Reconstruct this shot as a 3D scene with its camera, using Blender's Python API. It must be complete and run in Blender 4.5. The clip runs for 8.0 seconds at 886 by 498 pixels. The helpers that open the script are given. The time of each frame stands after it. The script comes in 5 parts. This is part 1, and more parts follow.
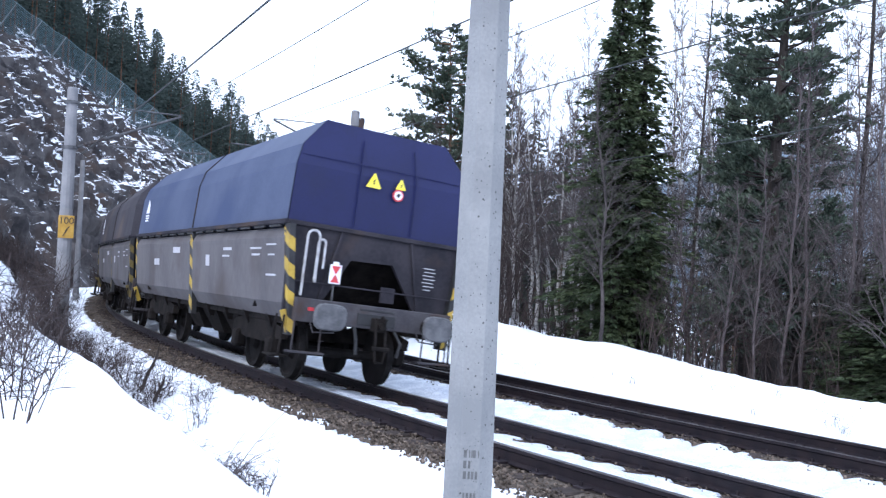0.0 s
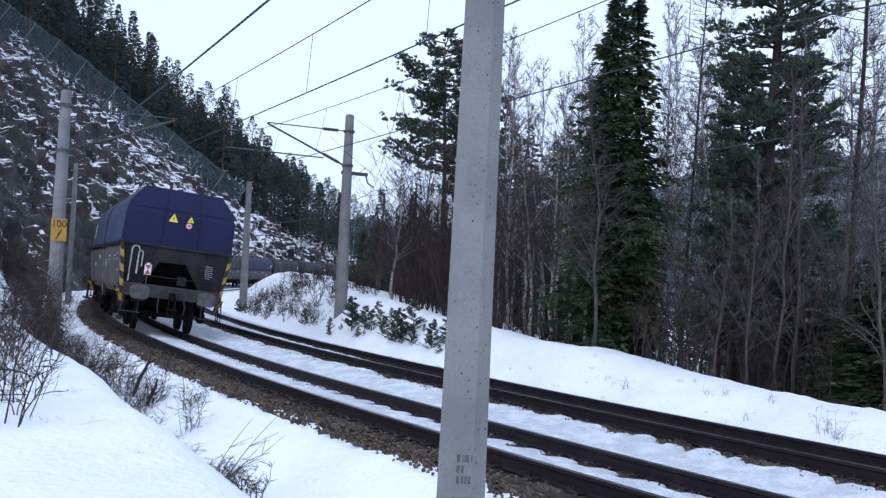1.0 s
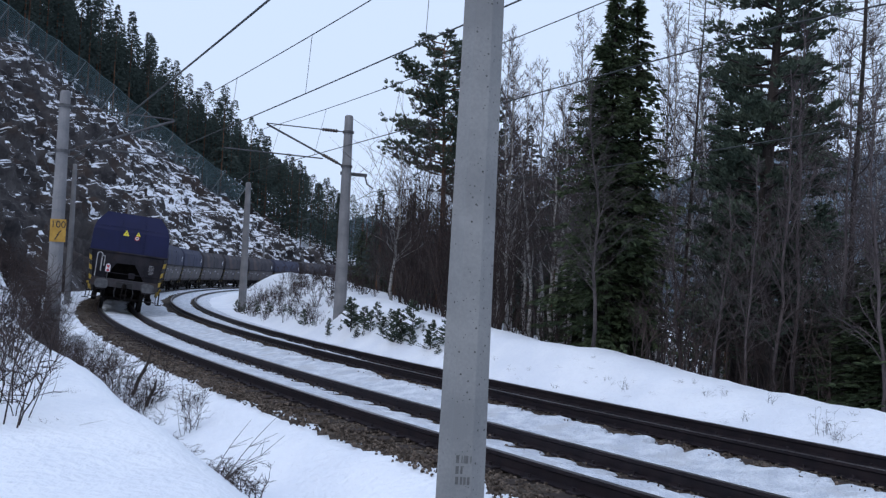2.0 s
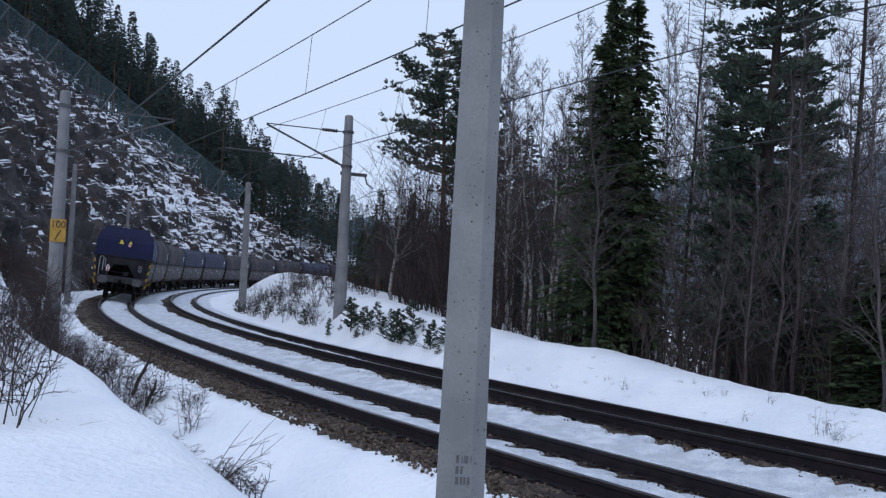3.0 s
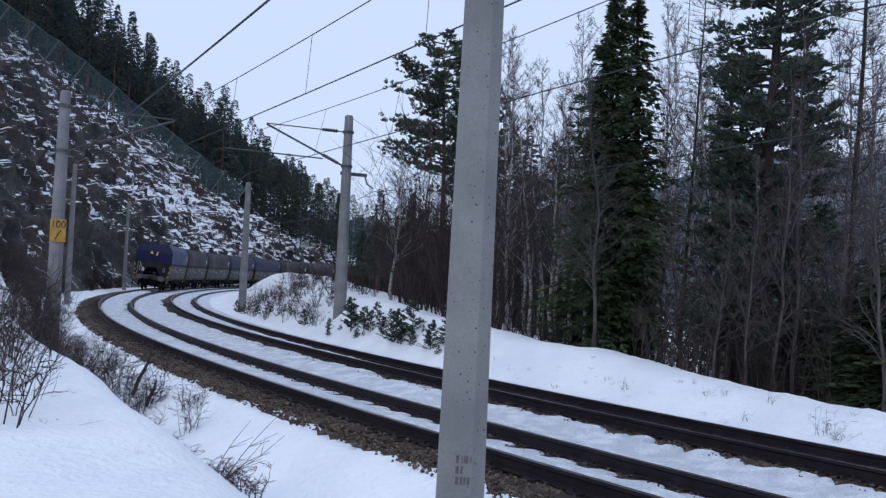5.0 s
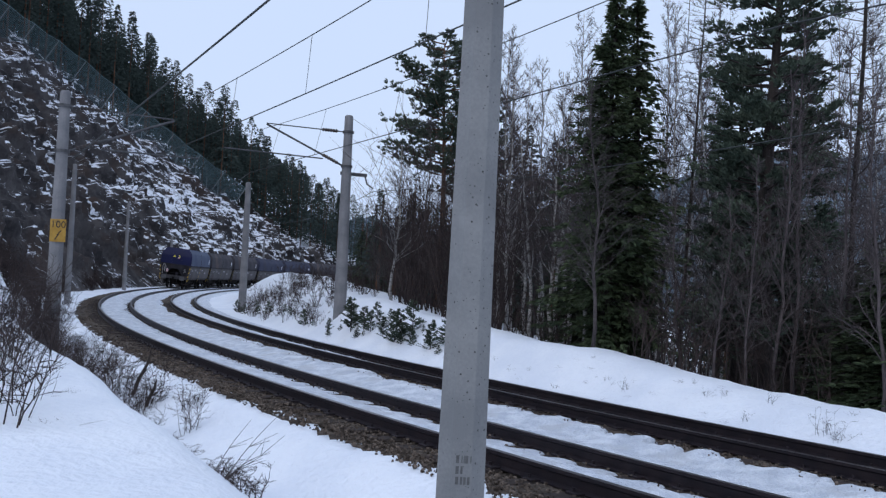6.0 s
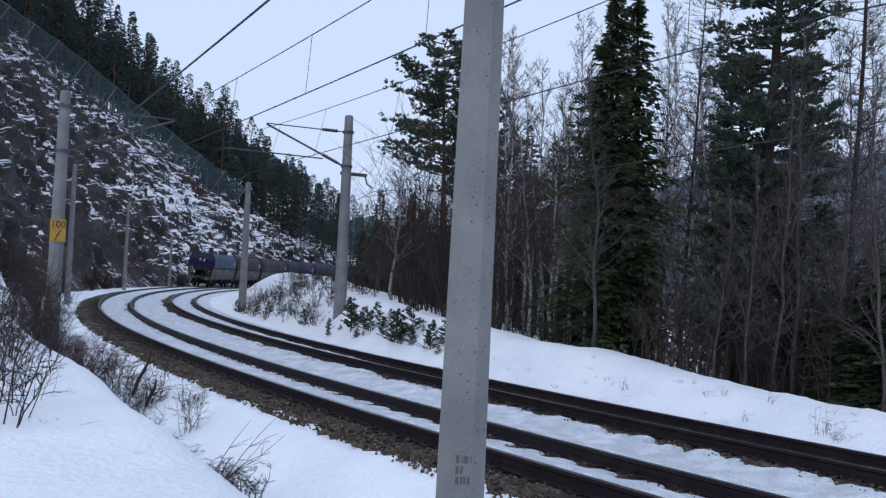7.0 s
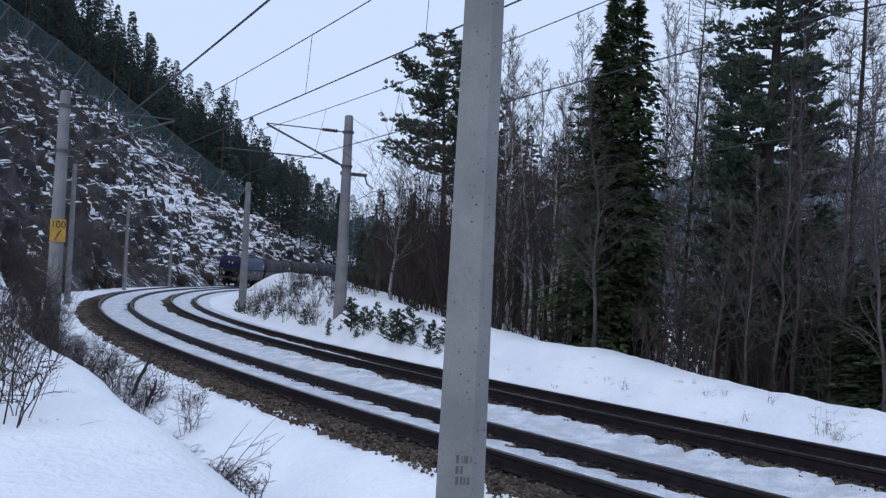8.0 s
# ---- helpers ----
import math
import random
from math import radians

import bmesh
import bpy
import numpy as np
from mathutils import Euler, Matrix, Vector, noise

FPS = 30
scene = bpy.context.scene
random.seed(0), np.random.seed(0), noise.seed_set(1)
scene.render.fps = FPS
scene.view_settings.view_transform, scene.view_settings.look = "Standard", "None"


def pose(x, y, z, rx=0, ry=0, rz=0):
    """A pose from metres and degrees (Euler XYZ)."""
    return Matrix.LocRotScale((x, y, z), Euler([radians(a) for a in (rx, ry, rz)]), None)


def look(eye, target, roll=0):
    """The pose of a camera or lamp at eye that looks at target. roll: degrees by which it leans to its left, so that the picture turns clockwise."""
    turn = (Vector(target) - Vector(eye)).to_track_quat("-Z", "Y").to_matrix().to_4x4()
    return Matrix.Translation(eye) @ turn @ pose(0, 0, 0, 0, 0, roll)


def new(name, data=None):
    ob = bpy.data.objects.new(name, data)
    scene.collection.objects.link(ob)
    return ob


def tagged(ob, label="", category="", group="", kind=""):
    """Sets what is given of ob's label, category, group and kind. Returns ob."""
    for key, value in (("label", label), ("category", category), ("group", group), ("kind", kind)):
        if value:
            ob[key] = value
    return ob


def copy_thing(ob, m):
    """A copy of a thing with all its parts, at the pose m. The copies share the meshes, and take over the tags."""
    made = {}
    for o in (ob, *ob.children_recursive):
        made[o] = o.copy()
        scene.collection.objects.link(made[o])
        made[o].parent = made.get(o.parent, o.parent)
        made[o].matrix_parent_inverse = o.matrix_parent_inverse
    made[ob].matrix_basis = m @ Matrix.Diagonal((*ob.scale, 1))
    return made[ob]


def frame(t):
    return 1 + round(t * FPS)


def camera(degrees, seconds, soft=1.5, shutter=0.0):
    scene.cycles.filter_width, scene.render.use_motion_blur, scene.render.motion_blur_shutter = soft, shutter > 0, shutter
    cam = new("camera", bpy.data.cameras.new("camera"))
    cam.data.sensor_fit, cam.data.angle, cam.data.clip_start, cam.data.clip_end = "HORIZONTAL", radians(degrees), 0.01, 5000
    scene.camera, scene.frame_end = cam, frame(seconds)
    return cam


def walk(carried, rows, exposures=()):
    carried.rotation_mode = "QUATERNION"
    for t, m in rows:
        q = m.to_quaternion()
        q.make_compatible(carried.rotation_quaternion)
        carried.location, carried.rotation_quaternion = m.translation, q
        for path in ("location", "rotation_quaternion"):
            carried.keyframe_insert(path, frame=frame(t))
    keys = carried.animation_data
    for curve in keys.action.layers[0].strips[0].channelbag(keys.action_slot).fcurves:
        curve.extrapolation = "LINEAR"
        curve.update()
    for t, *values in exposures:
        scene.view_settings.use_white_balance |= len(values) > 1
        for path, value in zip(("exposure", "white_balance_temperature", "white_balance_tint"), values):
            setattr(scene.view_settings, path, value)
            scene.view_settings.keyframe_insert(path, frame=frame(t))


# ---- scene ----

# ---- camera and its way ----
CAM_Z = 1.798
cam = camera(53.52, 8.0, soft=1.3, shutter=0.15)


def aim(yaw, pitch, roll):
    """Camera pose: yaw to the left and pitch upward, in degrees."""
    a, b = radians(yaw), radians(pitch)
    d = Vector((-math.sin(a) * math.cos(b), math.cos(a) * math.cos(b), math.sin(b)))
    eye = Vector((0, 0, CAM_Z))
    return look(eye, eye + d, roll)


REST = aim(0, 1.953, 2.58)
walk(cam, [(0.0, aim(0.44, 1.60, 2.40)), (0.25, aim(0.30, 1.71, 2.46)), (0.5, aim(0.17, 1.82, 2.52)),
           (1.0, aim(0.05, 1.90, 2.56)), (1.5, REST), (2.5, REST), (5.0, REST), (8.0, REST)],
     exposures=[(0.0, 1.46, 6500, 11), (0.3, 1.2, 6450, 10), (0.7, 0.74, 6400, 9), (1.2, 0.36, 6450, 9), (2.0, 0.1, 6500, 10), (3.0, 0.0, 6500, 10), (8.0, 0.0, 6500, 10)])

# ---- sky and sun: overcast winter day ----
SUN_EL, SUN_AZ = radians(38), radians(200)
world = bpy.data.worlds.new("overcast_sky")
scene.world = world
world.use_nodes = True
wn, wl = world.node_tree.nodes, world.node_tree.links
wn.clear()
sky = wn.new("ShaderNodeTexSky")
sky.sky_type = "NISHITA"
sky.sun_disc = False
sky.sun_elevation, sky.sun_rotation = SUN_EL, SUN_AZ
sky.dust_density = 4.0
wmix = wn.new("ShaderNodeMixRGB")
wmix.inputs[0].default_value = 0.94
wmix.inputs[2].default_value = (6.2, 7.5, 10.0, 1)
wbg = wn.new("ShaderNodeBackground")
wbg.inputs[1].default_value = 0.104
wout = wn.new("ShaderNodeOutputWorld")
wl.new(sky.outputs[0], wmix.inputs[1])
wl.new(wmix.outputs[0], wbg.inputs[0])
wl.new(wbg.outputs[0], wout.inputs[0])
sun = new("sun", bpy.data.lights.new("sun", "SUN"))
sun.data.energy, sun.data.angle, sun.data.color = 0.5, radians(25), (1.0, 0.97, 0.93)
sun.matrix_world = look((0, 0, 60), Vector((0, 0, 60)) - Vector((math.sin(SUN_AZ) * math.cos(SUN_EL), math.cos(SUN_AZ) * math.cos(SUN_EL), math.sin(SUN_EL))))

# ---- materials ----


def mat(name, c1, c2=None, rough=0.8, metal=0.0, scale=4.0, fine=40.0, bump=0.2, spec=0.4, c3=None, island=0.0, stretch=(1, 1, 1), bumpd=0.01):
    """Two scales of noise between two colours, a third colour in stains, and fine relief."""
    m = bpy.data.materials.new(name)
    m.use_nodes = True
    n, l = m.node_tree.nodes, m.node_tree.links
    b = n["Principled BSDF"]
    b.inputs["Roughness"].default_value = rough
    b.inputs["Metallic"].default_value = metal
    b.inputs["Specular IOR Level"].default_value = spec
    co = n.new("ShaderNodeTexCoord")
    mp = n.new("ShaderNodeMapping")
    mp.inputs["Scale"].default_value = stretch
    l.new(co.outputs["Object"], mp.inputs[0])
    n1, n2 = n.new("ShaderNodeTexNoise"), n.new("ShaderNodeTexNoise")
    n1.inputs["Scale"].default_value, n1.inputs["Detail"].default_value = scale, 5
    n2.inputs["Scale"].default_value, n2.inputs["Detail"].default_value = fine, 3
    l.new(mp.outputs[0], n1.inputs[0])
    l.new(mp.outputs[0], n2.inputs[0])
    r = n.new("ShaderNodeValToRGB")
    r.color_ramp.elements[0].position, r.color_ramp.elements[1].position = 0.36, 0.64
    r.color_ramp.elements[0].color = (*c1, 1)
    r.color_ramp.elements[1].color = (*(c2 or tuple(min(1, v * 1.4) for v in c1)), 1)
    ad = n.new("ShaderNodeMath")
    ad.operation = "MULTIPLY_ADD"
    ad.inputs[1].default_value, ad.inputs[2].default_value = 0.35, -0.17
    l.new(n2.outputs[0], ad.inputs[0])
    a2 = n.new("ShaderNodeMath")
    l.new(n1.outputs[0], a2.inputs[0])
    l.new(ad.outputs[0], a2.inputs[1])
    l.new(a2.outputs[0], r.inputs[0])
    col = r.outputs[0]
    if c3:
        n3 = n.new("ShaderNodeTexNoise")
        n3.inputs["Scale"].default_value, n3.inputs["Detail"].default_value = scale * 0.6, 6
        l.new(co.outputs["Object"], n3.inputs[0])
        r3 = n.new("ShaderNodeValToRGB")
        r3.color_ramp.elements[0].position, r3.color_ramp.elements[1].position = 0.52, 0.66
        l.new(n3.outputs[0], r3.inputs[0])
        mx = n.new("ShaderNodeMixRGB")
        mx.inputs[2].default_value = (*c3, 1)
        l.new(r3.outputs[0], mx.inputs[0])
        l.new(col, mx.inputs[1])
        col = mx.outputs[0]
    if island:
        g = n.new("ShaderNodeNewGeometry")
        hs = n.new("ShaderNodeHueSaturation")
        ma = n.new("ShaderNodeMath")
        ma.operation = "MULTIPLY_ADD"
        ma.inputs[1].default_value, ma.inputs[2].default_value = island, 1 - island / 2
        l.new(g.outputs["Random Per Island"], ma.inputs[0])
        l.new(ma.outputs[0], hs.inputs["Value"])
        l.new(col, hs.inputs["Color"])
        col = hs.outputs[0]
    l.new(col, b.inputs["Base Color"])
    if bump:
        bp = n.new("ShaderNodeBump")
        bp.inputs["Strength"].default_value, bp.inputs["Distance"].default_value = bump, bumpd
        l.new(n2.outputs[0], bp.inputs["Height"])
        l.new(bp.outputs[0], b.inputs["Normal"])
    return m


STRATA = 47  # the rock beds dip along the line by this angle


def snowy(name, rock1, rock2, snow_lo, snow_hi, stretch, scale, use_uv=True, grass=None):
    """Stone or soil on which snow lies on the flatter ledges, in streaks."""
    m = mat(name, rock1, rock2, 0.9, 0, 0.35, 3.0, 0.6, 0.2, c3=grass, bumpd=0.15)
    n, l = m.node_tree.nodes, m.node_tree.links
    b = n["Principled BSDF"]
    old = b.inputs["Base Color"].links[0].from_socket
    co = n.new("ShaderNodeTexCoord")
    mp = n.new("ShaderNodeMapping")
    mp.inputs["Scale"].default_value = stretch
    turn = n.new("ShaderNodeVectorRotate")
    turn.rotation_type = "Z_AXIS"
    turn.inputs["Angle"].default_value = radians(STRATA if use_uv else 0)
    l.new(co.outputs["UV" if use_uv else "Object"], turn.inputs["Vector"])
    l.new(turn.outputs[0], mp.inputs[0])
    nz = n.new("ShaderNodeTexNoise")
    nz.inputs["Scale"].default_value, nz.inputs["Detail"].default_value, nz.inputs["Roughness"].default_value = scale, 7, 0.72
    l.new(mp.outputs[0], nz.inputs[0])
    big = n.new("ShaderNodeTexNoise")
    big.inputs["Scale"].default_value, big.inputs["Detail"].default_value = 0.13, 4
    l.new(co.outputs["Object"], big.inputs[0])
    geo = n.new("ShaderNodeNewGeometry")
    sep = n.new("ShaderNodeSeparateXYZ")
    l.new(geo.outputs["Normal"], sep.inputs[0])
    s1 = n.new("ShaderNodeMath")
    s1.operation = "MULTIPLY_ADD"
    s1.inputs[1].default_value = 0.1
    l.new(sep.outputs[2], s1.inputs[0])
    l.new(nz.outputs[0], s1.inputs[2])
    s2 = n.new("ShaderNodeMath")
    s2.operation = "MULTIPLY_ADD"
    s2.inputs[1].default_value = 0.36
    l.new(big.outputs[0], s2.inputs[0])
    l.new(s1.outputs[0], s2.inputs[2])
    # the near, steeper part of the cutting has shed more of its snow
    sx = n.new("ShaderNodeSeparateXYZ")
    l.new(co.outputs["UV"], sx.inputs[0])
    mr = n.new("ShaderNodeMapRange")
    mr.inputs[1].default_value, mr.inputs[2].default_value, mr.inputs[3].default_value, mr.inputs[4].default_value = 105, 150, -0.06, 0.02
    l.new(sx.outputs[0], mr.inputs[0])
    s3 = n.new("ShaderNodeMath")
    l.new(s2.outputs[0], s3.inputs[0])
    l.new(mr.outputs[0], s3.inputs[1])
    s2 = s3
    rp = n.new("ShaderNodeValToRGB")
    rp.color_ramp.elements[0].position, rp.color_ramp.elements[1].position = snow_lo, snow_hi
    hf = n.new("ShaderNodeMath")
    hf.operation = "MULTIPLY"
    hf.inputs[1].default_value = 0.6
    l.new(s2.outputs[0], hf.inputs[0])
    l.new(hf.outputs[0], rp.inputs[0])
    mx = n.new("ShaderNodeMixRGB")
    mx.inputs[2].default_value = (0.80, 0.82, 0.88, 1)
    l.new(rp.outputs[0], mx.inputs[0])
    l.new(old, mx.inputs[1])
    l.new(mx.outputs[0], b.inputs["Base Color"])
    return m


M_SNOW = mat("snow", (0.80, 0.83, 0.90), (0.88, 0.90, 0.95), 0.75, 0, 0.8, 13, 0.75, 0.3, bumpd=0.05)
M_TSNOW = mat("trodden_snow", (0.56, 0.60, 0.68), (0.80, 0.83, 0.89), 0.8, 0, 3.5, 30, 1.0, 0.3, c3=(0.60, 0.62, 0.67), bumpd=0.05)
M_ROCK = snowy("snowy_rock", (0.024, 0.022, 0.024), (0.075, 0.068, 0.068), 0.456, 0.478, (0.16, 0.9, 1), 2.3, True, (0.054, 0.040, 0.035))
# the blue of the distance haze is put into this hill's base colour
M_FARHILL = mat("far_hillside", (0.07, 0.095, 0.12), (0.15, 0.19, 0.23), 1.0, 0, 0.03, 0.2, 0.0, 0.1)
M_BALLAST = mat("ballast", (0.045, 0.035, 0.028), (0.13, 0.105, 0.085), 0.95, 0, 3, 28, 1.0, 0.2, bumpd=0.05)
M_STONE = mat("ballast_stone", (0.05, 0.038, 0.03), (0.14, 0.11, 0.09), 0.95, 0, 8, 60, 0.4, 0.2, island=1.0)
M_RAIL = mat("rusty_rail_steel", (0.013, 0.010, 0.014), (0.028, 0.019, 0.022), 0.55, 0.3, 5, 60, 0.2, 0.4)
M_RAILTOP = mat("worn_rail_head", (0.10, 0.09, 0.095), (0.18, 0.16, 0.16), 0.35, 0.8, 5, 60, 0.05, 0.5)
M_SLEEPER = mat("dark_sleeper", (0.022, 0.017, 0.015), (0.06, 0.045, 0.04), 0.9, 0, 6, 50, 0.5, 0.2)
M_CONC = mat("mast_concrete", (0.165, 0.168, 0.17), (0.225, 0.225, 0.222), 0.85, 0, 1.6, 45, 0.35, 0.3, c3=(0.15, 0.152, 0.155))
M_CONCD = mat("weathered_mast_concrete", (0.155, 0.155, 0.165), (0.225, 0.22, 0.225), 0.85, 0, 2, 30, 0.3, 0.3)
M_PIT = mat("concrete_pit", (0.05, 0.05, 0.05), (0.09, 0.09, 0.09), 1.0, 0, 20, 60, 0.0)
M_CAST = mat("cast_mark_grey", (0.075, 0.075, 0.075), (0.11, 0.11, 0.11), 0.9, 0, 20, 60, 0.2)
M_IRON = mat("galvanised_iron", (0.06, 0.06, 0.065), (0.12, 0.12, 0.125), 0.6, 0.6, 8, 60, 0.1)
M_INSUL = mat("brown_insulator", (0.025, 0.02, 0.02), (0.05, 0.035, 0.03), 0.3, 0, 8, 60, 0.0)
M_WIRE = mat("oxidised_wire", (0.03, 0.033, 0.035), (0.06, 0.065, 0.065), 0.6, 0.5, 8, 60, 0.0)
M_NET = mat("netting_wire", (0.10, 0.16, 0.18), (0.15, 0.22, 0.24), 0.6, 0.4, 3, 30, 0.0)
M_POST = mat("grey_fence_post", (0.16, 0.18, 0.19), (0.24, 0.26, 0.27), 0.7, 0.2, 6, 40, 0.1)
M_BARK = mat("conifer_bark", (0.022, 0.019, 0.018), (0.055, 0.044, 0.039), 0.95, 0, 3, 25, 0.6, 0.2, stretch=(1, 1, 0.2))
M_PINEBARK = mat("pine_bark", (0.07, 0.042, 0.03), (0.15, 0.085, 0.055), 0.95, 0, 2, 20, 0.5, 0.2, stretch=(1, 1, 0.2))
M_BIRCH = mat("birch_bark", (0.20, 0.19, 0.185), (0.40, 0.385, 0.37), 0.8, 0, 5, 30, 0.2, 0.3, c3=(0.05, 0.045, 0.045), stretch=(1, 1, 2.5))
M_TWIG = mat("bare_twigs", (0.044, 0.038, 0.039), (0.088, 0.076, 0.074), 0.9, 0, 1.5, 12, 0.0, 0.2, island=0.5)
M_TWIGP = mat("pale_twigs", (0.058, 0.047, 0.050), (0.105, 0.087, 0.086), 0.9, 0, 1.5, 12, 0.0, 0.2, island=0.4)
M_BRUSH = mat("red_brown_brush", (0.024, 0.018, 0.018), (0.062, 0.045, 0.041), 0.9, 0, 1.5, 12, 0.0, 0.2, island=0.6)
M_NEEDLE = mat("spruce_needles", (0.030, 0.047, 0.023), (0.070, 0.092, 0.044), 0.7, 0, 0.7, 5, 0.0, 0.3, island=0.9)
M_PNEEDLE = mat("pine_needles", (0.036, 0.055, 0.040), (0.082, 0.104, 0.072), 0.7, 0, 0.7, 5, 0.0, 0.3, island=0.9)
# lightened and greyed: haze over the distant forest is mixed into this colour
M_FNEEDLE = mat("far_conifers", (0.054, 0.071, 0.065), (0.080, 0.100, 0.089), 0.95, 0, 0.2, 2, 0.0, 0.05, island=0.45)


def let_light_through(m, share):
    """Mixes a translucent layer of the same colour into a foliage material."""
    n, l = m.node_tree.nodes, m.node_tree.links
    b = n["Principled BSDF"]
    tr, mx = n.new("ShaderNodeBsdfTranslucent"), n.new("ShaderNodeMixShader")
    l.new(b.inputs["Base Color"].links[0].from_socket, tr.inputs[0])
    mx.inputs[0].default_value = share
    l.new(b.outputs[0], mx.inputs[1])
    l.new(tr.outputs[0], mx.inputs[2])
    l.new(mx.outputs[0], n["Material Output"].inputs[0])


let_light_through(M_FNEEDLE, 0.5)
# one blue cover: dark on the end, lightened on the sides for sky light
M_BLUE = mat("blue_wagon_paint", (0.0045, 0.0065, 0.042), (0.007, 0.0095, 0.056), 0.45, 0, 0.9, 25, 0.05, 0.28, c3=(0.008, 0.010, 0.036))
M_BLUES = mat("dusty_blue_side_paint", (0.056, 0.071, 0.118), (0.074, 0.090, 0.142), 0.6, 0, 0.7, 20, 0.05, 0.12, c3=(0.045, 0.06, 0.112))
M_SLATE = mat("slate_wagon_paint", (0.046, 0.043, 0.052), (0.068, 0.064, 0.072), 0.75, 0, 0.7, 20, 0.05, 0.1, c3=(0.10, 0.08, 0.075))
M_SLATEB = mat("slate_blue_wagon_paint", (0.044, 0.048, 0.078), (0.064, 0.068, 0.10), 0.75, 0, 0.7, 20, 0.05, 0.1, c3=(0.055, 0.055, 0.075))
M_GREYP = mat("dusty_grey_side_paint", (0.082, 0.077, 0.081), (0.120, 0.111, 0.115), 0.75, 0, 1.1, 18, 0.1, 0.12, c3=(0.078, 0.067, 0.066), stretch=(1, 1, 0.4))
# dark grey, deepened further to hold the shade on the wagon end walls
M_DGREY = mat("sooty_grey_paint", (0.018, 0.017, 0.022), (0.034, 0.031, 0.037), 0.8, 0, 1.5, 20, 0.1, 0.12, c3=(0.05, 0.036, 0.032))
M_UNDER = mat("sooty_underframe", (0.007, 0.006, 0.006), (0.018, 0.015, 0.014), 0.9, 0, 4, 30, 0.3, 0.1)
M_WHEEL = mat("wheel_steel", (0.008, 0.007, 0.007), (0.018, 0.016, 0.016), 0.8, 0.1, 4, 30, 0.2, 0.15)
M_BUFFER = mat("greasy_buffer_plate", (0.06, 0.06, 0.066), (0.115, 0.115, 0.122), 0.6, 0.2, 6, 30, 0.1)
M_PALE = mat("pale_handrail_paint", (0.36, 0.36, 0.38), (0.48, 0.48, 0.49), 0.6, 0, 6, 40, 0.0, c3=(0.2, 0.18, 0.17))
M_YEL = mat("dirty_yellow_paint", (0.30, 0.195, 0.025), (0.42, 0.28, 0.04), 0.6, 0, 3, 30, 0.0, c3=(0.3, 0.2, 0.05))
M_YELD = mat("sooty_yellow_paint", (0.09, 0.065, 0.02), (0.16, 0.115, 0.03), 0.7, 0, 3, 30, 0.0, c3=(0.04, 0.035, 0.03))
M_BEAM = mat("dusty_beam_paint", (0.040, 0.038, 0.044), (0.066, 0.062, 0.068), 0.8, 0, 3, 30, 0.1, 0.15, c3=(0.05, 0.036, 0.032))
M_BLACK = mat("black_paint", (0.012, 0.012, 0.014), (0.022, 0.022, 0.024), 0.6, 0, 5, 30, 0.0)
M_WHITE = mat("white_marking", (0.62, 0.62, 0.66), (0.74, 0.74, 0.77), 0.6, 0, 5, 30, 0.0)
M_MARK = mat("faded_marking", (0.34, 0.33, 0.35), (0.42, 0.41, 0.43), 0.6, 0, 5, 30, 0.0)
M_RED = mat("red_marking", (0.42, 0.03, 0.04), (0.55, 0.05, 0.06), 0.5, 0, 5, 30, 0.0)
M_SIGNY = mat("yellow_warning_sign", (0.78, 0.66, 0.04), (0.85, 0.72, 0.08), 0.5, 0, 8, 40, 0.0)
M_PLATE = mat("ochre_mast_plate", (0.36, 0.20, 0.03), (0.46, 0.27, 0.05), 0.6, 0, 6, 40, 0.0, c3=(0.24, 0.14, 0.04))

# ---- mesh helpers ----


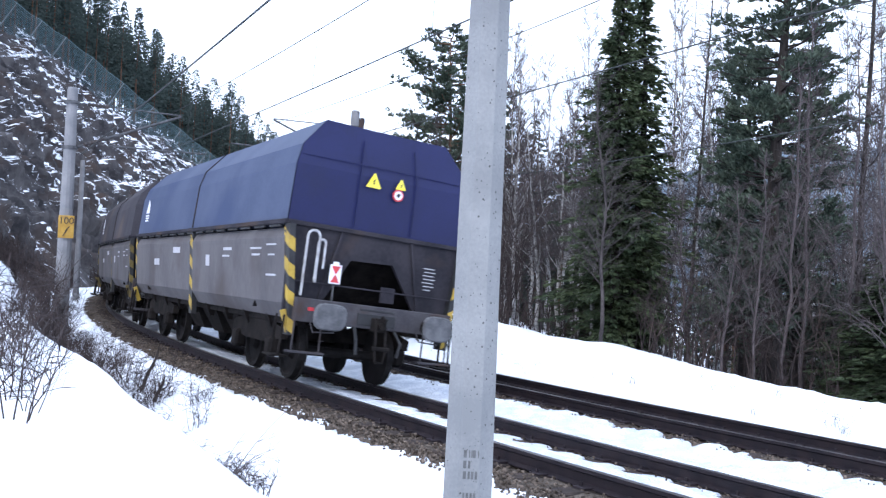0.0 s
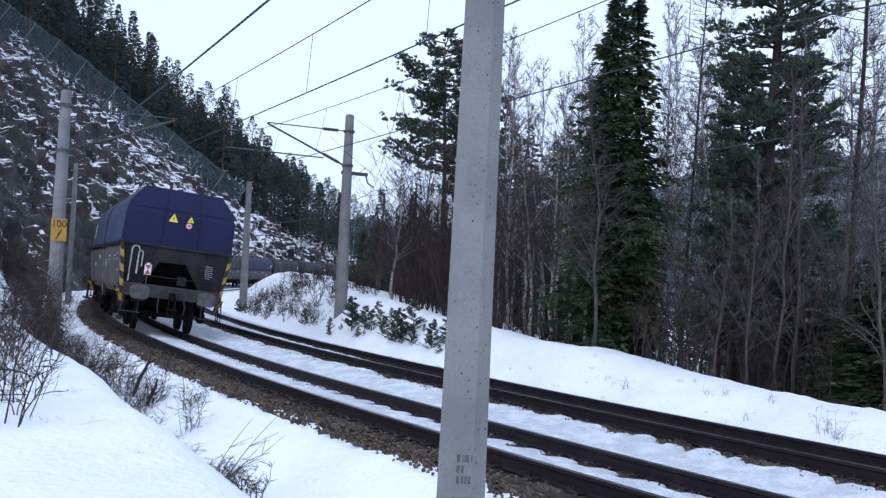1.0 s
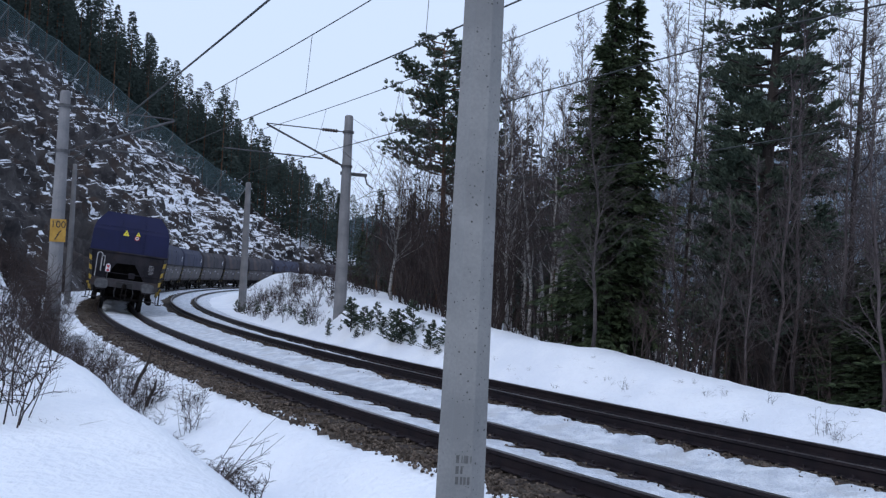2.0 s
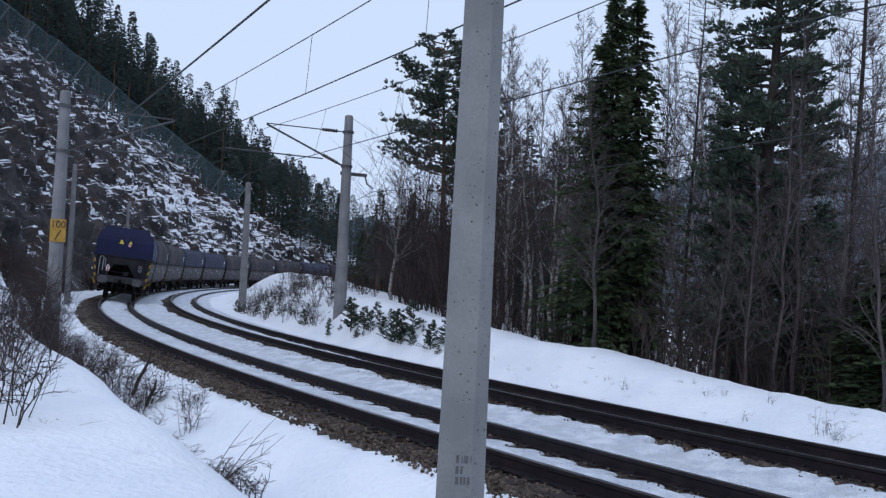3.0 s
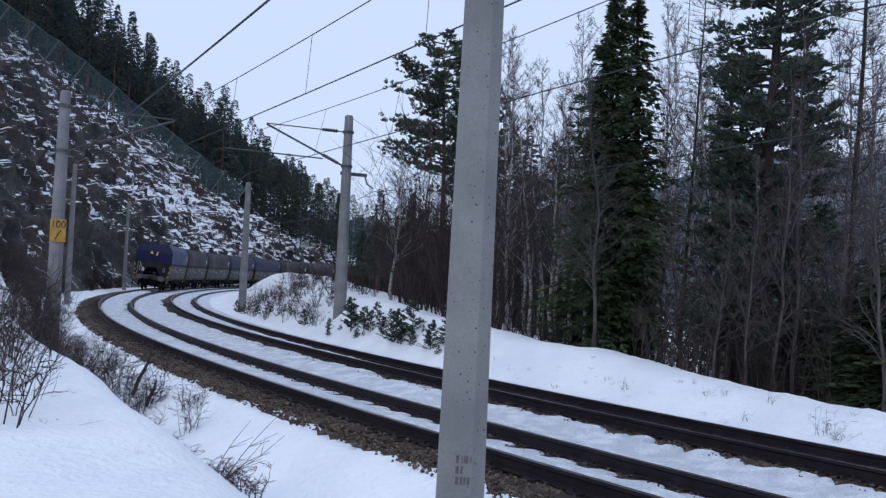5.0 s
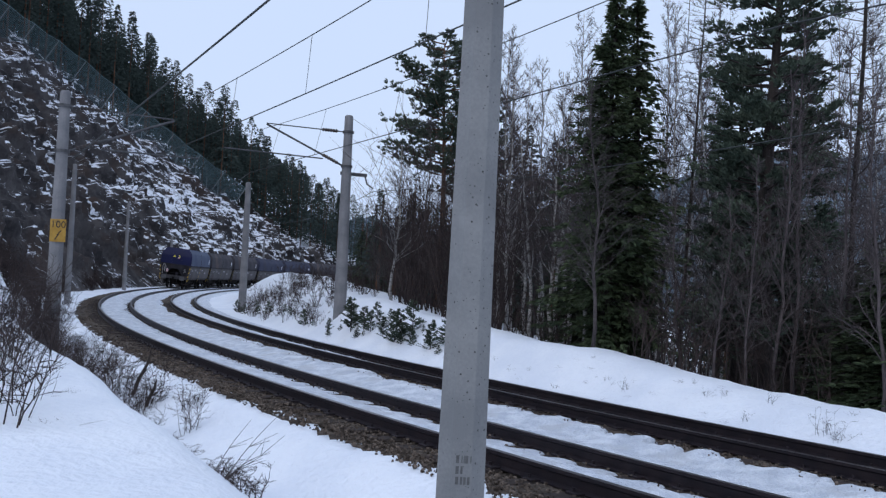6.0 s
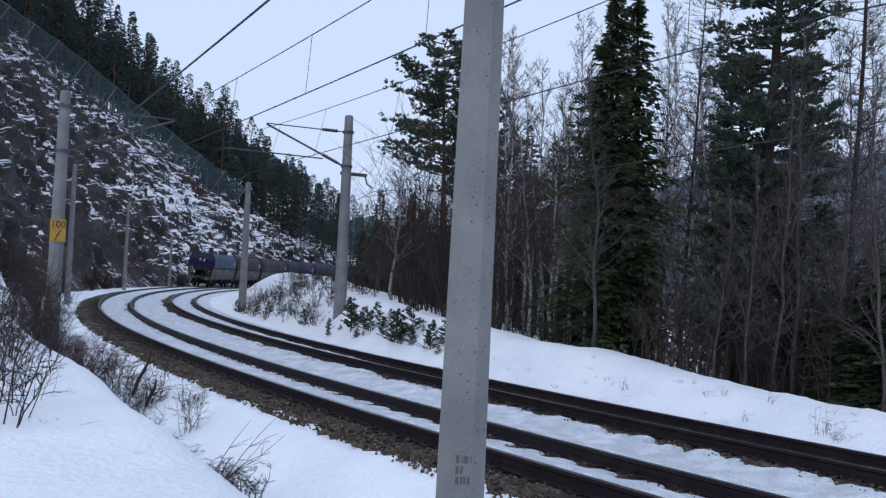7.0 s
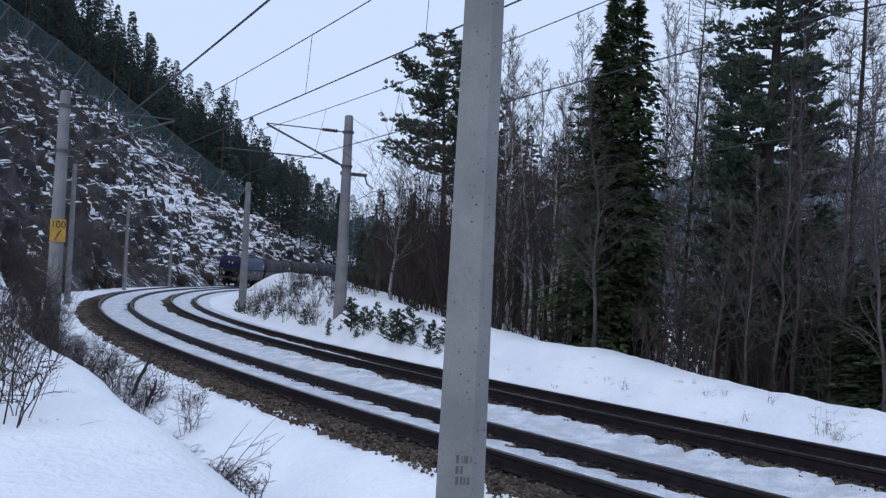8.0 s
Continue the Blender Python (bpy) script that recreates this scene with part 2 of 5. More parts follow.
class Build:
    """Collects vertices and faces for one mesh."""

    def __init__(self):
        self.v, self.f, self.m, self.n = [], [], [], 0

    def add(self, verts, faces, mi=0):
        k = self.n
        self.v.extend([tuple(map(float, p)) for p in verts])
        self.f.extend([tuple(i + k for i in q) for q in faces])
        self.m.extend([mi] * len(faces))
        self.n += len(verts)

    def loft(self, rings, mi=0, caps=True, closed=True):
        k = len(rings[0])
        v = [p for r in rings for p in r]
        f = []
        for a in range(len(rings) - 1):
            for i in range(k if closed else k - 1):
                j = (i + 1) % k
                f.append((a * k + i, a * k + j, (a + 1) * k + j, (a + 1) * k + i))
        if caps and closed:
            f.append(tuple(range(k))[::-1])
            f.append(tuple(range((len(rings) - 1) * k, len(rings) * k)))
        self.add(v, f, mi)

    def tube(self, pts, rad, n=6, mi=0, caps=True):
        pts = [Vector(p) for p in pts]
        if isinstance(rad, (int, float)):
            rad = [rad] * len(pts)
        rings, up = [], None
        for i, p in enumerate(pts):
            d = (pts[min(i + 1, len(pts) - 1)] - pts[max(i - 1, 0)])
            d = d.normalized() if d.length > 1e-9 else Vector((0, 0, 1))
            if up is None or abs(up.dot(d)) > 0.95:
                up = Vector((0, 0, 1)) if abs(d.z) < 0.9 else Vector((1, 0, 0))
            a = d.cross(up).normalized()
            b = d.cross(a)
            up = -b if b.dot(up) < 0 else b
            rings.append([p + rad[i] * (math.cos(t) * a + math.sin(t) * b) for t in (2 * math.pi * (k + 0.5) / n for k in range(n))])
        self.loft(rings, mi, caps)

    def box(self, c, size, mi=0, bev=0.012, rot=None):
        """A box with chamfered edges along all sides."""
        sx, sy, sz = (v / 2 for v in size)
        e = min(bev, sx * 0.45, sy * 0.45, sz * 0.45)
        out = []
        for z, k in ((-sz, e), (-sz + e, 0), (sz - e, 0), (sz, e)):
            x, y = sx - k, sy - k
            out.append([(-x + e, -y, z), (x - e, -y, z), (x, -y + e, z), (x, y - e, z), (x - e, y, z), (-x + e, y, z), (-x, y - e, z), (-x, -y + e, z)])
        r = rot or Matrix.Identity(3)
        self.loft([[Vector(c) + r @ Vector(p) for p in g] for g in out], mi)

    def prism(self, poly, axis, lo, hi, mi=0):
        """A polygon of (a, b) drawn out along an axis."""
        def put(a, b, w):
            return {"x": (w, a, b), "y": (a, w, b), "z": (a, b, w)}[axis]
        self.loft([[put(a, b, lo) for a, b in poly], [put(a, b, hi) for a, b in poly]], mi)

    def mesh(self, name, mats, smooth=False):
        me = bpy.data.meshes.new(name)
        me.from_pydata(self.v, [], self.f)
        for m in mats:
            me.materials.append(m)
        if len(mats) > 1:
            me.polygons.foreach_set("material_index", self.m)
        if smooth:
            me.polygons.foreach_set("use_smooth", [True] * len(me.polygons))
        bm = bmesh.new()
        bm.from_mesh(me)
        bmesh.ops.recalc_face_normals(bm, faces=bm.faces) if len(self.f) < 6000 else None
        bm.to_mesh(me)
        bm.free()
        me.update()
        return me


def part(name, b, material, parent=None, label="", smooth=False):
    ob = new(name, b.mesh(name, material if isinstance(material, (list, tuple)) else [material], smooth))
    if parent is not None:
        ob.parent = parent
    return tagged(ob, label)


def grid_mesh(name, P, material, uv=None, smooth=True):
    """A sheet from an array of points (rows, columns, 3)."""
    r, c, _ = P.shape
    i = (np.arange(r - 1)[:, None] * c + np.arange(c - 1)[None]).ravel()
    F = np.stack([i, i + 1, i + c + 1, i + c], 1)
    me = bpy.data.meshes.new(name)
    me.from_pydata(P.reshape(-1, 3).tolist(), [], F.tolist())
    me.materials.append(material)
    if smooth:
        me.polygons.foreach_set("use_smooth", [True] * len(me.polygons))
    if uv is not None:
        lay = me.uv_layers.new(name="UVMap")
        lay.data.foreach_set("uv", uv.reshape(-1, 2)[F.ravel()].astype(np.float32).ravel())
    me.update()
    return new(name, me)


RNG = np.random.default_rng(7)


def fbm(x, y, seed=0, octaves=4, gain=0.5):
    """Smooth value noise on arrays, about -1 to 1."""
    out, amp = np.zeros(np.broadcast(x, y).shape), 1.0
    tab = np.random.default_rng(seed).uniform(-1, 1, (256, 256))
    for _ in range(octaves):
        xi, yi = np.floor(x).astype(int), np.floor(y).astype(int)
        a, b = x - xi, y - yi
        a, b = a * a * (3 - 2 * a), b * b * (3 - 2 * b)
        g = lambda i, j: tab[(xi + i) % 256, (yi + j) % 256]
        out = out + amp * ((g(0, 0) * (1 - a) + g(1, 0) * a) * (1 - b) + (g(0, 1) * (1 - a) + g(1, 1) * a) * b)
        x, y, amp = x * 2.03 + 17.3, y * 2.03 + 5.1, amp * gain
    return out


# ---- the line: centre of the near track, curving to the right ----
STEP = 0.25
TS = np.arange(-60, 420, STEP)
_u = np.clip(TS / 100, -0.2, 1.15)
_k = 0.0088 - 0.00849 * _u + 0.00238 * _u ** 2 + 0.00258 * _u ** 3
_i0 = int(np.argmin(abs(TS)))


def _cum(v):
    c = np.concatenate([[0], np.cumsum((v[1:] + v[:-1]) / 2 * STEP)])
    return c - c[_i0]


TH = radians(-40.588) + _cum(_k)
TX, TY = 8.826 + _cum(np.sin(TH)), _cum(np.cos(TH))
GRADE, CANT, SPACING, FAR_DZ = -0.00342, radians(4.22), 3.727, -0.107


def line(s, l, z=0.0):
    """Points at s metres along the line, l metres to its right, z over its rail level."""
    t = np.interp(s, TS, TH)
    return np.stack(np.broadcast_arrays(np.interp(s, TS, TX) + np.cos(t) * l, np.interp(s, TS, TY) - np.sin(t) * l, GRADE * np.asarray(s) + z), -1)


def lp(s, l, z=0.0):
    return Vector(line(float(s), float(l), float(z)))


def heading(s):
    return float(np.interp(s, TS, TH))


def where(x, y):
    """Along and across the line for arrays of plan points."""
    x, y = np.ravel(x), np.ravel(y)
    s, l = np.empty_like(x), np.empty_like(x)
    tx, ty, ts, th = TX[::4], TY[::4], TS[::4], TH[::4]
    for a in range(0, len(x), 4000):
        q = slice(a, a + 4000)
        i = ((x[q, None] - tx) ** 2 + (y[q, None] - ty) ** 2).argmin(1)
        dx, dy = x[q] - tx[i], y[q] - ty[i]
        s[q] = ts[i] + dx * np.sin(th[i]) + dy * np.cos(th[i])
        l[q] = dx * np.cos(th[i]) - dy * np.sin(th[i])
    return s, l


def ramp(v, a, b):
    t = np.clip((v - a) / (b - a), 0, 1)
    return t * t * (3 - 2 * t)


def crest_height(s):
    return np.interp(s, [30, 60, 100, 120, 140, 160, 180, 200, 240], [22, 34, 37, 37, 32, 18, 7.5, 5, 4])


FOOT, SLOPE = -5.5, math.tan(radians(48))


def ground_z(s, l):
    """Height of the snow and soil over the rail level."""
    mound = np.interp(s, [0, 5, 11, 13, 16, 26, 34, 45, 60], [0.0, 0.12, 0.24, 0.38, 0.62, 0.66, 0.4, 0.0, -0.3])
    left = np.where(l > -3.0, -0.075 - 0.38 * ramp(-l, 1.6, 2.9),
                    -0.455 + (mound + 0.455) * ramp(-l, 2.9, 4.3) + 0.03 * np.clip(-l - 4.3, 0, 30))
    hill = np.clip((-l + FOOT - 1.2) * SLOPE * 0.97 - 2.2, 0, 1e9)
    top = crest_height(s)
    over = np.clip(-l + FOOT - top / SLOPE, 0, 1e9)
    hill = np.minimum(hill, top - 2.0 + 0.42 * np.minimum(over, 150))
    left = left + hill * ramp(s, 36, 60) * (1 - ramp(s, 205, 235))
    left = left + 1.6 * ramp(-l, 3.1, 4.9) * ramp(s, 30, 36) * (1 - ramp(s, 46, 58))
    bank = np.interp(s, [0, 10, 12, 13.75, 15.5, 17, 19.75, 22.75, 25.5, 30.75, 40, 50, 62, 80, 110, 160],
                     [-0.10, -0.06, 0.0, 0.07, 0.13, 0.26, 0.47, 0.47, 0.66, 0.94, 1.45, 1.85, 1.95, 1.6, 1.0, 0.3])
    lc = np.interp(s, [0, 30, 48, 80, 200], [6.7, 7.0, 9.6, 10.5, 13])
    l0 = np.interp(s, [28, 45, 60], [5.2, 5.9, 6.4])
    right = np.where(l < 5.2, -0.36, -0.36 + (bank + 0.36) * ramp(l, l0, lc)) - np.clip((l - lc - 0.6) * 0.22, 0, 14)
    edge = 0.10 * np.sin(s * 1.7) + 0.07 * np.sin(s * 4.1 + 1) + 0.05 * np.sin(s * 9.7)
    edge = 0.6 * edge + 0.16 * (1 - ramp(s, 16, 25)) + 0.10 * fbm(s * 2.3, l * 2.3, 12, 4, 0.6)
    t = ramp(l, -1.62 + edge, -1.36 + edge)
    z = np.where(l < 0, left * (1 - t) - 0.62 * t, np.where(l > 4.8, right, -0.62))
    return z


# ---- ground: one sheet to the horizon ----


def axis(lo, a, b, hi, step):
    mid = list(np.arange(a, b, step))
    d, v, up = step, b, []
    while v < hi:
        up.append(v)
        d *= 1.12
        v += d
    d, v, dn = step, a, []
    while v > lo:
        d *= 1.12
        v -= d
        dn.append(v)
    return np.array(dn[::-1] + mid + up)


def make_ground():
    xs, ys = axis(-4000, -16, 14, 4000, 0.22), axis(-1500, 2, 44, 4500, 0.24)
    gx, gy = np.meshgrid(xs, ys)
    s, l = where(gx, gy)
    z = ground_z(s, l) + GRADE * np.clip(s, -60, 300)
    far = np.hypot(gx, gy).ravel()
    z = z + 0.05 * fbm(gx.ravel() * 0.6, gy.ravel() * 0.6, 3, 4) * ramp(np.abs(l - 1.5), 3.0, 5.0) + 0.02 * fbm(gx.ravel() * 2.2, gy.ravel() * 2.2, 4, 3)
    z = np.where(far > 500, np.minimum(z, -12 + 0 * z), z)
    P = np.stack([gx, gy, z.reshape(gx.shape)], -1)
    tagged(grid_mesh("ground", P, M_SNOW), "smooth snow-covered ground beside the railway line", "ground", kind="structure")


make_ground()


def bed_z(l):
    near, far = -0.20 - math.sin(CANT) * l, FAR_DZ - 0.20 - math.sin(CANT) * (l - SPACING)
    return near + (far - near) * ramp(l, 1.4, 2.3)


def make_bed():
    s = np.arange(-14, 205, 0.35)
    l = np.concatenate([[-2.5], np.linspace(-1.95, 5.15, 50), [5.6]])
    S, L = np.meshgrid(s, l, indexing="ij")
    z = bed_z(np.clip(L, -1.75, 5.1)) - 0.5 * ramp(-L, 1.62, 2.2) - 0.4 * ramp(L, 5.1, 5.6)
    z = z + 0.03 * fbm(S * 2.2, L * 2.2, 9, 3)
    tagged(grid_mesh("ballast_bed", line(S, L, z), M_BALLAST), "brown crushed stone ballast under two tracks", "ballast", kind="structure")


make_bed()


SLEEPER_0, SLEEPER_STEP = 3.0, 0.62


def snow_strip(lo, hi, rag_lo, rag_hi, lift, seed, notch=0.0, clear=None, low=None):
    """Snow lying between rails, ragged at the edges; notch: how far the sleepers stand clear of it; clear: more bare ballast near s = 10."""
    s = np.concatenate([np.arange(-14, 45, 0.04), np.arange(45, 205, 0.4)])
    n = 14
    w = np.linspace(0, 1, n)
    e1 = lo + rag_lo * fbm(s * 2.4, s * 0 + 3, seed, 5, 0.65)
    hi = hi - (np.interp(s, [8, 20, 30, 42], clear) if clear else 0.0)
    ph = np.abs((s - SLEEPER_0 + SLEEPER_STEP / 2) % SLEEPER_STEP - SLEEPER_STEP / 2)
    size = np.clip(0.9 + 0.5 * fbm(s * 0.8, s * 0 + 2, seed + 6, 3), 0.4, 1.25)
    e2 = hi + rag_hi * fbm(s * 4.0, s * 0 + 9, seed + 1, 5, 0.7) - notch * size * (1 - ramp(ph, 0.10, 0.20))
    L = e1[:, None] + (e2 - e1)[:, None] * w[None]
    S = np.repeat(s[:, None], n, 1)
    thick = np.interp(w, [0, 0.5, 0.8, 1], [lift, lift, low or lift, low or lift])
    z = bed_z(L) + (thick * np.sin(np.pi * w) ** (0.15 if low else 0.35))[None] + 0.022 * (thick / lift)[None] ** 2 * fbm(S * 4, L * 4, seed + 2, 5, 0.6) - 0.03 * ((w == 0) | (w == 1))[None]
    tagged(grid_mesh("snow_strip", line(S, L, z), M_TSNOW), "trodden snow with ragged edges between the rails", "snow", kind="structure")


snow_strip(-0.70, 0.67, 0.03, 0.04, 0.11, 21, 0.32, low=0.05)
snow_strip(0.86, 2.36, 0.03, 0.20, 0.12, 31)
snow_strip(3.02, 4.25, 0.03, 0.06, 0.12, 41, 0.06, (0.66, 0.5, 0.3, 0.05))
snow_strip(4.55, 5.5, 0.02, 0.05, 0.12, 51)


def make_rail(off, dz):
    s = np.concatenate([np.arange(-14, 60, 0.5), np.arange(60, 206, 1.0)])
    prof = [(-0.035, 0), (0.035, 0), (0.036, -0.035), (0.010, -0.05), (0.009, -0.135), (0.07, -0.155), (0.07, -0.17),
            (-0.07, -0.17), (-0.07, -0.155), (-0.009, -0.135), (-0.010, -0.05), (-0.036, -0.035)]
    b = Build()
    P = [[line(t, off + a, dz + c) for a, c in prof] for t in s]
    b.loft(P)
    k = len(prof)
    b.m = [1 if (i % k == 0 and i < k * (len(s) - 1)) else 0 for i in range(len(b.f))]
    ob = part("rail", b, [M_RAIL, M_RAILTOP])
    return tagged(ob, "dark rusty steel rail curving through the snow", "rail", "rails of the two tracks", "structure")


for track, dz0 in ((0.0, 0.0), (SPACING, FAR_DZ)):
    for side in (-0.7525, 0.7525):
        make_rail(track + side, dz0 - math.sin(CANT) * side)

# ---- rock cutting, net fence and wooded hill on the outer side of the curve ----


def make_cutting():
    s = np.arange(34, 232, 0.34)
    w = np.linspace(-0.06, 1.08, 130)
    S, Wg = np.meshgrid(s, w, indexing="ij")
    H = crest_height(S)
    L = FOOT - Wg * H / SLOPE
    Z = Wg * H
    d = 0.9 * fbm(S * 0.11, Z * 0.13, 61, 3) + 0.85 * fbm(S * 0.42 + Z * 0.28, Z * 0.5 - S * 0.1, 62, 4, 0.6) + 0.55 * np.abs(fbm(S * 0.9 + Z * 0.5, Z * 1.5, 63, 4, 0.65)) - 0.3
    ca, sa = math.cos(radians(STRATA)), math.sin(radians(STRATA))
    U, V = S * ca - Z * 1.35 * sa, S * sa + Z * 1.35 * ca
    d = d + 0.75 * (1 - 2 * np.abs(fbm(U * 0.13, V * 0.55, 64, 4, 0.6))) * ramp(fbm(S * 0.06, Z * 0.06, 65, 2), -0.5, 0.4) - 0.3
    d = d + 2.2 * ramp(fbm(U * 0.07, V * 0.12 + 4, 66, 3), 0.15, 0.45) * ramp(115 - S, 0, 20)
    d = d * ramp(Wg, -0.02, 0.12)
    P = line(S, L + d * 0.75, Z + d * 0.6)
    uv = np.stack([S, Z * 1.35], -1)
    ob = grid_mesh("rock_face", P, M_ROCK, uv)
    tagged(ob, "steep dark rock cutting with streaks of snow and brown grass", "rock face", kind="structure")


make_cutting()


def make_fence():
    fence = new("net_fence")
    tagged(fence, "tall rockfall net fence on leaning posts above the cutting", "fence")
    posts = list(np.arange(104, 171, 4.2))
    tops = []
    for s in posts:
        h = float(crest_height(s))
        l = FOOT - h / SLOPE
        a, c = lp(s, l - 0.3, h - 0.2), lp(s, l + 2.2, h + 3.3)
        b = Build()
        b.tube([a, c], [0.10, 0.08], 6)
        part("post", b, M_POST, fence)
        tops.append((a, c))
    b = Build()
    for (a0, c0), (a1, c1) in zip(tops[:-1], tops[1:]):
        for k in range(17):
            t = k / 16
            p, q = a0.lerp(c0, t), a1.lerp(c1, t)
            sag = Vector((0, 0, -0.25 * t))
            b.tube([p, p.lerp(q, 0.5) + sag, q], 0.03 if k < 16 else 0.05, 3, 0, False)
        for k in range(20):
            u = k / 20
            b.tube([a0.lerp(a1, u), c0.lerp(c1, u) + Vector((0, 0, -0.25 * (1 - (2 * u - 1) ** 2)))], 0.028, 3, 0, False)
    tagged(part("netting", b, M_NET, fence, "grey-green wire netting"), kind="stuff")
    # upright palisade at the low end of the crest
    for s in np.arange(149, 178, 1.35):
        h = float(crest_height(s))
        b = Build()
        l = FOOT - h / SLOPE - 0.6 + 0.5 * math.sin(s * 3)
        b.tube([lp(s, l, h - 0.8), lp(s + 0.1 * math.sin(s), l, h + 2.3 + 0.3 * math.sin(s * 7))], [0.10, 0.08], 6)
        part("upright_post", b, M_POST if s < 165 else M_BARK, fence)


make_fence()

# ---- trees ----


def needles(b, p, d, size, rng, mi=0, n=3):
    """A small spray of needles: a few narrow leaves fanning from a twig."""
    for _ in range(n):
        e = Vector((d.x + rng.uniform(-0.7, 0.7), d.y + rng.uniform(-0.7, 0.7), d.z + rng.uniform(-0.55, 0.35))).normalized()
        w = e.cross(Vector((rng.uniform(-1, 1), rng.uniform(-1, 1), rng.uniform(-1, 1))))
        if w.length < 1e-3:
            continue
        w = w.normalized() * size * 0.15
        q = p + e * size
        m = p + e * size * 0.5
        b.add([p, m + w, q, m - w], [(0, 1, 2, 3)], mi)


def spruce_mesh(height, width, rng, start=0.08, ragged=0.25, dense=1.0):
    trunk, crown = Build(), Build()
    lean = rng.uniform(-0.015, 0.015)
    axis_pts = [Vector((lean * z, 0.1 * math.sin(z * 0.4), z)) for z in np.linspace(0, height, 9)]
    trunk.tube(axis_pts, [0.013 * height * (1 - 0.95 * i / 8) + 0.01 for i in range(9)], 8)
    z = height * start
    while z < height * 0.985:
        t = z / height
        reach = width * (1 - t) ** 0.75 * min(1, 0.55 + t * 3)
        for _ in range(int(5 * dense) + 1):
            a = rng.uniform(0, 2 * math.pi)
            r = reach * (1 + ragged * rng.uniform(-1, 0.7))
            base = Vector((lean * z, 0.1 * math.sin(z * 0.4), z + rng.uniform(-0.15, 0.15)))
            out = Vector((math.cos(a), math.sin(a), 0))
            pts = []
            for k in range(5):
                u = k / 4
                pts.append(base + out * r * u + Vector((0, 0, r * (0.12 * u - 0.55 * u * u + 0.22 * u ** 3))))
            trunk.tube(pts, [0.028 * (1 - 0.2 * k) for k in range(5)], 3, 0, False)
            m = max(5, int(r * 13 * dense))
            for k in range(m):
                u = (k + rng.uniform(0, 1)) / m
                i = min(3, int(u * 4))
                p = pts[i].lerp(pts[i + 1], u * 4 - i)
                sd = Vector((-out.y, out.x, 0)) * rng.choice((-1, 1))
                q = p + sd * rng.uniform(0, 0.34) * r * (1.1 - u) + Vector((0, 0, rng.uniform(-0.25, 0.02)))
                needles(crown, q, (out + sd * 0.6 + Vector((0, 0, -0.45))), rng.uniform(0.16, 0.33), rng, 0, 5)
        z += (0.34 + 0.3 * rng.random()) * (0.5 + 0.5 * (1 - t)) / dense ** 0.5
    for _ in range(30):
        needles(crown, Vector((lean * height, 0, height * rng.uniform(0.95, 1.0))), Vector((rng.uniform(-1, 1), rng.uniform(-1, 1), 0.6)), 0.3, rng)
    return trunk, crown


def pine_mesh(height, width, rng, start=0.4, clumps=60, tuft=0.28):
    trunk, crown = Build(), Build()
    bend = rng.uniform(-0.3, 0.3)
    cpt = lambda z: Vector((bend * math.sin(z / height * 2.2), 0.15 * math.sin(z * 0.3), z))
    zs = np.linspace(0, height, 10)
    trunk.tube([cpt(z) for z in zs], [0.014 * height * (1 - 0.9 * i / 9) for i in range(10)], 8)
    for c in range(clumps):
        t = start + (1 - start) * (c + rng.random()) / clumps
        z = t * height
        a = rng.uniform(0, 2 * math.pi)
        r = width * (0.35 + 0.9 * math.sin(min(1, (1 - t) / (1 - start) * 1.15 + 0.12) * 1.7)) * rng.uniform(0.45, 1.0) * 0.8
        out = Vector((math.cos(a), math.sin(a), 0))
        pts = [cpt(z) + out * r * u + Vector((0, 0, r * (0.05 * u + 0.22 * u * u))) for u in (0, 0.35, 0.7, 1)]
        trunk.tube(pts, [0.045, 0.035, 0.022, 0.01], 4, 0, False)
        for k in range(int(9 + r * 10)):
            u = rng.uniform(0.35, 1.0)
            i = 0 if u < 0.35 else (1 if u < 0.7 else 2)
            p = pts[i].lerp(pts[i + 1], (u - (0, 0.35, 0.7)[i]) / 0.35 if i < 2 else (u - 0.7) / 0.3)
            p = p + Vector((rng.uniform(-1, 1), rng.uniform(-1, 1), rng.uniform(-0.25, 0.4))) * 0.34 * (0.4 + r * 0.35)
            for _ in range(3):
                needles(crown, p + Vector((rng.uniform(-0.12, 0.12), rng.uniform(-0.12, 0.12), rng.uniform(-0.05, 0.1))),
                        (out * 0.6 + Vector((0, 0, 0.7))), tuft * rng.uniform(0.6, 1.1), rng, 0, 5)
    return trunk, crown


